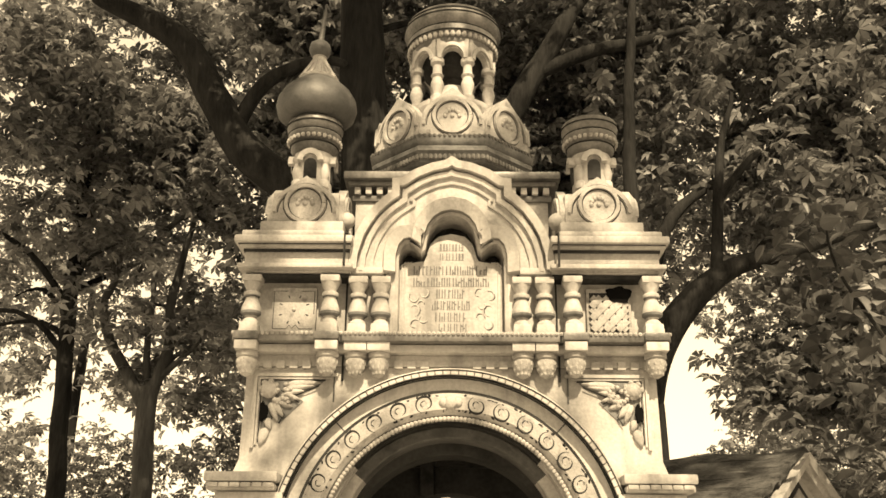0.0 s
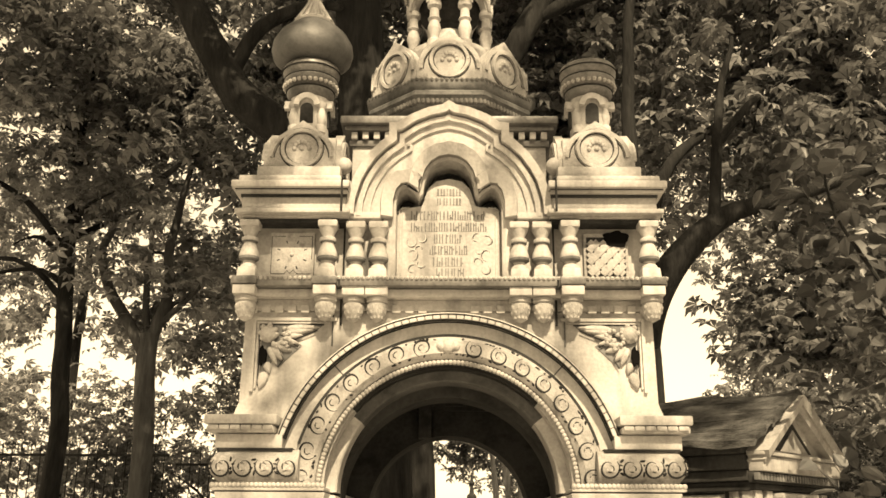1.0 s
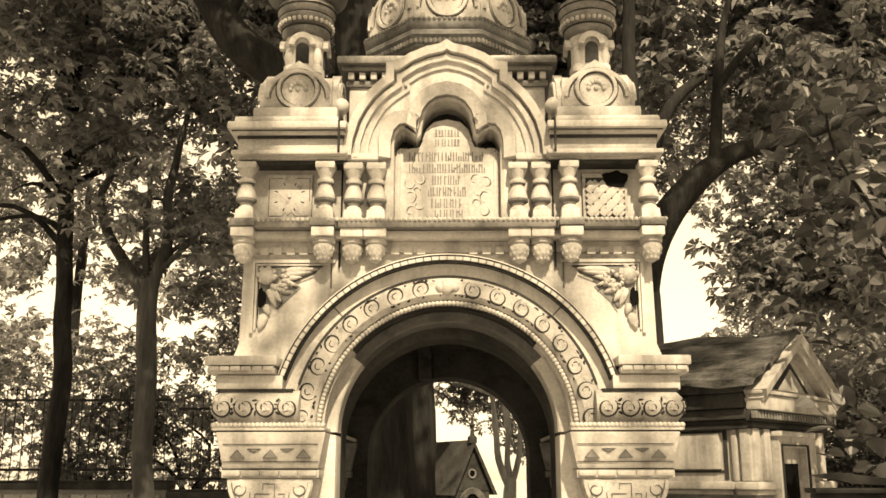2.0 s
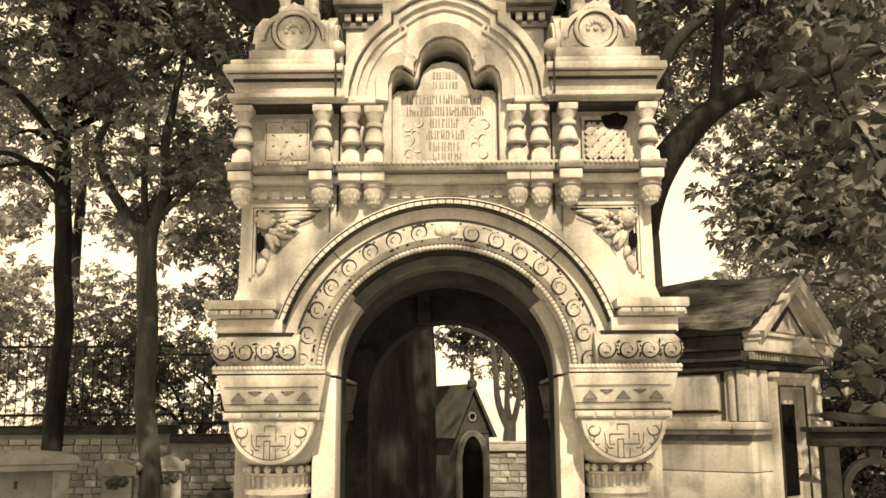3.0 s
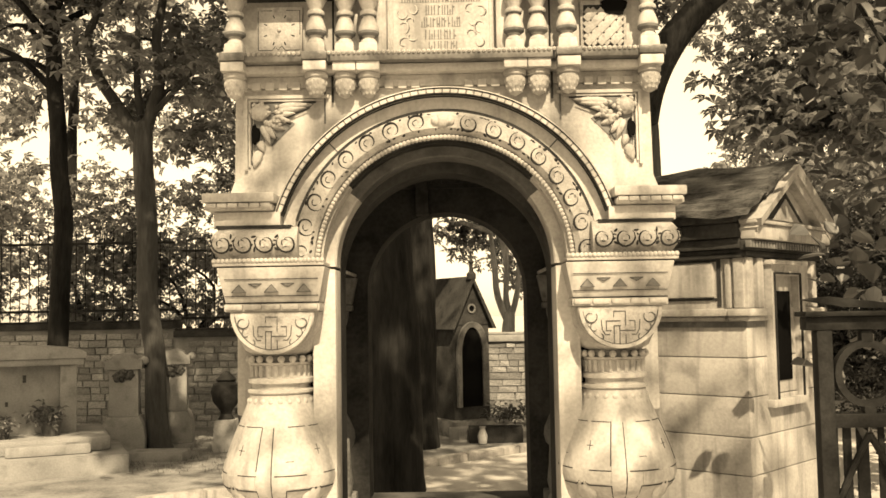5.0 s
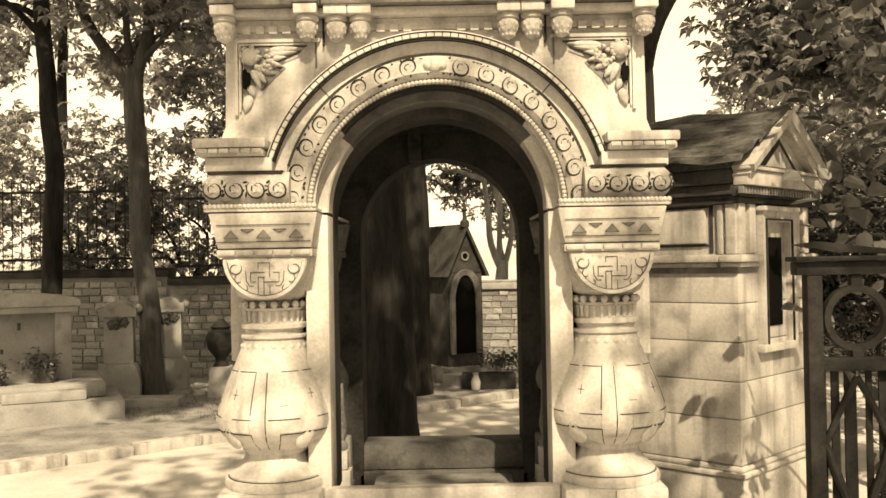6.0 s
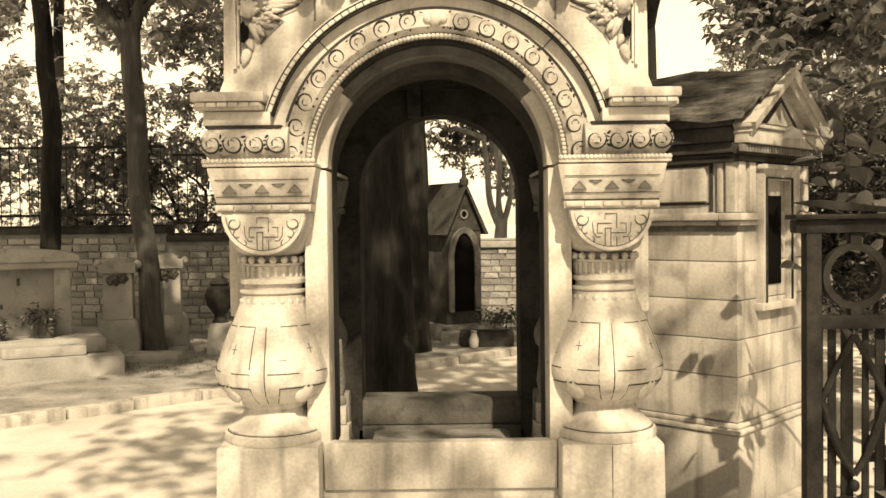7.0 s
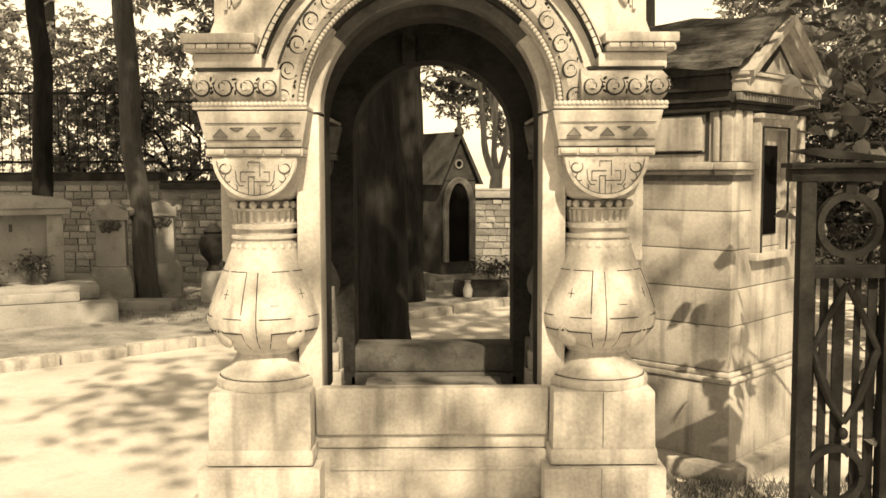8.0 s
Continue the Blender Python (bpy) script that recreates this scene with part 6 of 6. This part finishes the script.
ob = thing("flower_trough", (0.45, 11.6, 0), "low dark trough with plants before the chapel", "planter")
part("trough", box(B(), 0.2, 0.85, 11.5, 11.75, 0.05, 0.24, 0.02), DARKSTONE, ob)
rg = np.random.default_rng(71)
part("foliage", leaf_cloud([(0.5 + 0.35 * rg.random(), 11.62, 0.36 + 0.08 * rg.random()) for _ in range(9)], rg, 16, 0.08, 0.2, 3, DARKLEAF), DARKLEAF, ob)
ob = thing("vase", (0.36, 11.35, 0), "small white vase on the ground", "vase")
part("body", lathe(B(), [(0.03, 0.05), (0.05, 0.07), (0.06, 0.16), (0.03, 0.24), (0.04, 0.27)], 0.36, 11.35, 14), TOMB, ob)

# ---- iron gate of the next grave ----
GT = thing("iron_gate", (1.56, 3.6, 0), "dark old wrought-iron gate with ring and scrolls", "gate")
X0, X1, GY = 1.372, 1.752, 3.6
part("post", box(B(), X0, X0 + 0.058, GY - 0.03, GY + 0.03, -0.02, 1.56, 0.006), IRON, GT)
part("post", box(B(), X1 - 0.058, X1, GY - 0.03, GY + 0.03, -0.02, 1.56, 0.006), IRON, GT)
part("top_rail", box(B(), X0 - 0.04, X1 + 0.04, GY - 0.035, GY + 0.035, 1.515, 1.565, 0.006), IRON, GT)
part("cap", box(B(), X0 - 0.05, X1 + 0.05, GY - 0.06, GY + 0.06, 1.566, 1.585, 0.006), IRON, GT)
part("crest", prism(B(), [(X0 - 0.04, 1.63), (X0 + 0.05, 1.64), (X1, 1.60), (X1, 1.587), (X0 + 0.1, 1.60)], GY - 0.03, GY + 0.03), IRON, GT)
part("middle_rail", box(B(), X0 + 0.05, X1 - 0.05, GY - 0.022, GY + 0.022, 1.155, 1.207, 0.005), IRON, GT)
part("bottom_rail", box(B(), X0 + 0.05, X1 - 0.05, GY - 0.022, GY + 0.022, 0.12, 0.17, 0.005), IRON, GT)
gx, gz = (X0 + X1) / 2, 1.352
part("ring", sweep(B(), arc(gx, gz, 0.124, 0, 360, 32), [(0, GY - 0.018), (0.026, GY - 0.018), (0.026, GY + 0.018), (0, GY + 0.018)]), IRON, GT)
for z, d in ((gz + 0.14, 0.022), (gz - 0.14, 0.022)):
    part("collar", box(B(), gx - d, gx + d, GY - 0.02, GY + 0.02, z - 0.022, z + 0.022, 0.005), IRON, GT)
for s in (-1, 1):
    part("brace", tube(B(), [(gx, GY, 1.13), (gx + s * 0.06, GY, 1.02), (gx + s * 0.125, GY, 0.88)], [0.013] * 3, 8), IRON, GT)
    part("scroll", tube(B(), [(gx + s * (0.125 - 0.02 * math.sin(k * 0.5)), GY, 0.88 - 0.02 * k) for k in range(4)] + [(gx + s * 0.09, GY, 0.78), (gx + s * 0.05, GY, 0.68), (gx, GY, 0.60)], [0.016] * 4 + [0.02, 0.016, 0.012], 8), IRON, GT)
part("lower_ring", sweep(B(), arc(gx - 0.03, 0.40, 0.118, 0, 360, 32), [(0, GY - 0.016), (0.026, GY - 0.016), (0.026, GY + 0.016), (0, GY + 0.016)]), IRON, GT)
part("knuckle", ball(B(), (gx, GY, 0.56), 0.02, 1.2, 8, 10), IRON, GT)
rg = random.Random(17)
for k, (x, w) in enumerate(((0.075, 0.011), (0.118, 0.017), (0.175, 0.024), (0.245, 0.015), (0.30, 0.02))):
    bm = box(B(), X0 + x - w, X0 + x + w, GY + 0.024, GY + 0.038, 0.15, 1.165, 0.004, rg.uniform(0.75, 0.95))
    part("picket", bm, IRON, GT, "flat iron picket")

# ---- young tree and creepers by the gate ----
rg = np.random.default_rng(81)
SP = thing("sapling", (2.5, 4.45, 0), "young broad-leaved tree growing beside the gate", "tree")
stems = [[(2.5, 4.45, 0), (2.48, 4.45, 1.4), (2.35, 4.4, 2.3), (2.1, 4.4, 2.75), (1.88, 4.4, 3.15), (1.86, 4.4, 3.45)], [(2.45, 4.45, 1.6), (2.5, 4.5, 2.4), (2.35, 4.5, 3.1)], [(2.4, 4.4, 2.1), (2.15, 4.35, 2.5), (1.95, 4.3, 2.7)], [(2.48, 4.45, 1.2), (2.1, 4.1, 1.6), (1.72, 3.95, 1.66), (1.64, 3.95, 1.48)]]
spots = []
for k, line in enumerate(stems):
    p, r = smooth_line(line, list(np.linspace(0.02 if k == 0 else 0.011, 0.004, len(line))), 5, 0.03, 90 + k)
    part("stem", tube(B(), p, r, 7), BARK, SP)
    spots += [q for q in p if q.z > 1.45]
spots = [tuple(q + Vector(rg.normal(size=3) * 0.09)) for q in spots for _ in range(2 if q.z > 2.2 else 1) if (q.z > 2.2 and q.x > 1.84) or (q.z < 1.8 and q.x < 1.8)]
for _ in range(120):
    x, z = rg.uniform(1.9, 2.7), rg.uniform(1.8, 3.9)
    if x > (2.14 if z < 2.8 else 2.1 - 0.25 * (z - 2.8)):
        spots.append((x, 5.35 + 0.15 * rg.normal(), z))
spots += [(2.72 + 0.2 * rg.normal(), 4.6 + 0.2 * rg.normal(), 2.35 + 0.45 * rg.normal()) for _ in range(50)]
spots = [p for p in spots if p[2] > 1.35 and (p[0] > 1.85 or p[2] < 1.9)]
part("crown", broad_leaves([tuple(np.array(p) + rg.normal(size=3) * 0.09) for p in spots for _ in range(4)], rg, 0.105, SAPLEAF), SAPLEAF, SP)
IV = thing("creeper", (1.7, 3.6, 0), "leafy creeper climbing through the iron gate", "plant")
bm = tube(B(), [(1.75, 3.66, 0), (1.68, 3.65, 0.4), (1.73, 3.65, 0.8), (1.66, 3.64, 1.2), (1.70, 3.64, 1.5)], [0.008] * 5, 6)
part("stem", bm, BARK, IV)
part("foliage", broad_leaves([(1.67 + 0.06 * rg.normal(), 3.66 + 0.02 * rg.normal(), z) for z in np.linspace(0.2, 1.15, 34)], rg, 0.07, SAPLEAF), SAPLEAF, IV)

# ---- railing on the cemetery wall ----
for x0, x1, z0 in ((-9.0, -3.8, 1.58), (-3.7, -0.7, 1.46)):
    fence = thing("iron_railing", ((x0 + x1) / 2, 13.17, z0), "tall thin iron railing on the cemetery wall", "railing", "railings on the wall")
    for z in (z0 + 0.12, z0 + 1.05):
        part("rail", box(B(), x0, x1, 13.155, 13.185, z, z + 0.035, 0.0), IRON, fence)
    n = int((x1 - x0) / 0.13)
    bar = tube(B(), [(0, 0, 0), (0, 0, 1.2), (0, 0, 1.27)], [0.007, 0.007, 0.001], 6)
    me = mesh_of("bar", bar, IRON)
    for k in range(n):
        part("bar", me, IRON, fence, at=(x0 + (k + 0.5) * (x1 - x0) / n, 13.17, z0 - 0.005))

# ---- grass tufts along the chapel's foot ----
rg = np.random.default_rng(91)
verts, faces = [], []
for k in range(5200):
    if k % 2:
        x, y = rg.uniform(1.05, 2.1), rg.uniform(3.9, 4.75)
    else:
        x, y = rg.uniform(-5.5, -1.5), rg.uniform(9.6, 12.9)
        if y < 9.2 + (x + 1.8) * 0.86 + 0.6:
            continue
    a, h = rg.uniform(0, 6.28), rg.uniform(0.02, 0.07)
    b = len(verts)
    z = -0.01 if k % 2 else 0.06
    verts += [(x - 0.004 * math.cos(a), y - 0.004 * math.sin(a), z), (x + 0.004 * math.cos(a), y + 0.004 * math.sin(a), z), (x + rg.normal() * 0.02, y + rg.normal() * 0.02, z + h)]
    faces.append((b, b + 1, b + 2))
me = bpy.data.meshes.new("grass")
me.from_pydata(verts, [], faces)
me.materials.append(GRASS)
tagged(new("grass", me), "thin tufts of short grass in shade", "grass", kind="stuff")

# ---- stones of the cemetery wall ----
rng = random.Random(21)
shapes = []
for k in range(6):
    bm = box(B(), -0.5, 0.5, -0.03, 0.02, 0, 1, 0.0)
    for v in bm.verts:
        v.co.x += rng.uniform(-0.03, 0.03)
        v.co.z += rng.uniform(-0.04, 0.04)
        if v.co.y < 0:
            v.co.y += rng.uniform(-0.012, 0.012)
            v.co.x *= 0.94
            v.co.z = 0.5 + (v.co.z - 0.5) * 0.9
    shapes.append(mesh_of("stone", bm, WALLSTONE, False))
for wall, x0, x1, top in ((WALLS[0], -7.0, -3.77, 1.44), (WALLS[1], -3.73, -0.62, 1.32), (WALLS[2], -0.58, 2.6, 1.19)):
    z, row = 0.12, 0
    while z < top - 0.06:
        h = min(rng.uniform(0.075, 0.105), top - z)
        x = x0 - rng.uniform(0, 0.2)
        while x < x1:
            ln = min(rng.uniform(0.11, 0.27), x1 - x)
            if ln > 0.08 and x >= x0:
                ob = part("stone", rng.choice(shapes), WALLSTONE, wall, at=(x + ln / 2, 13.0, z))
                ob.scale = (ln - 0.006, 1, h - 0.006)
            x += ln
        z += h
        row += 1
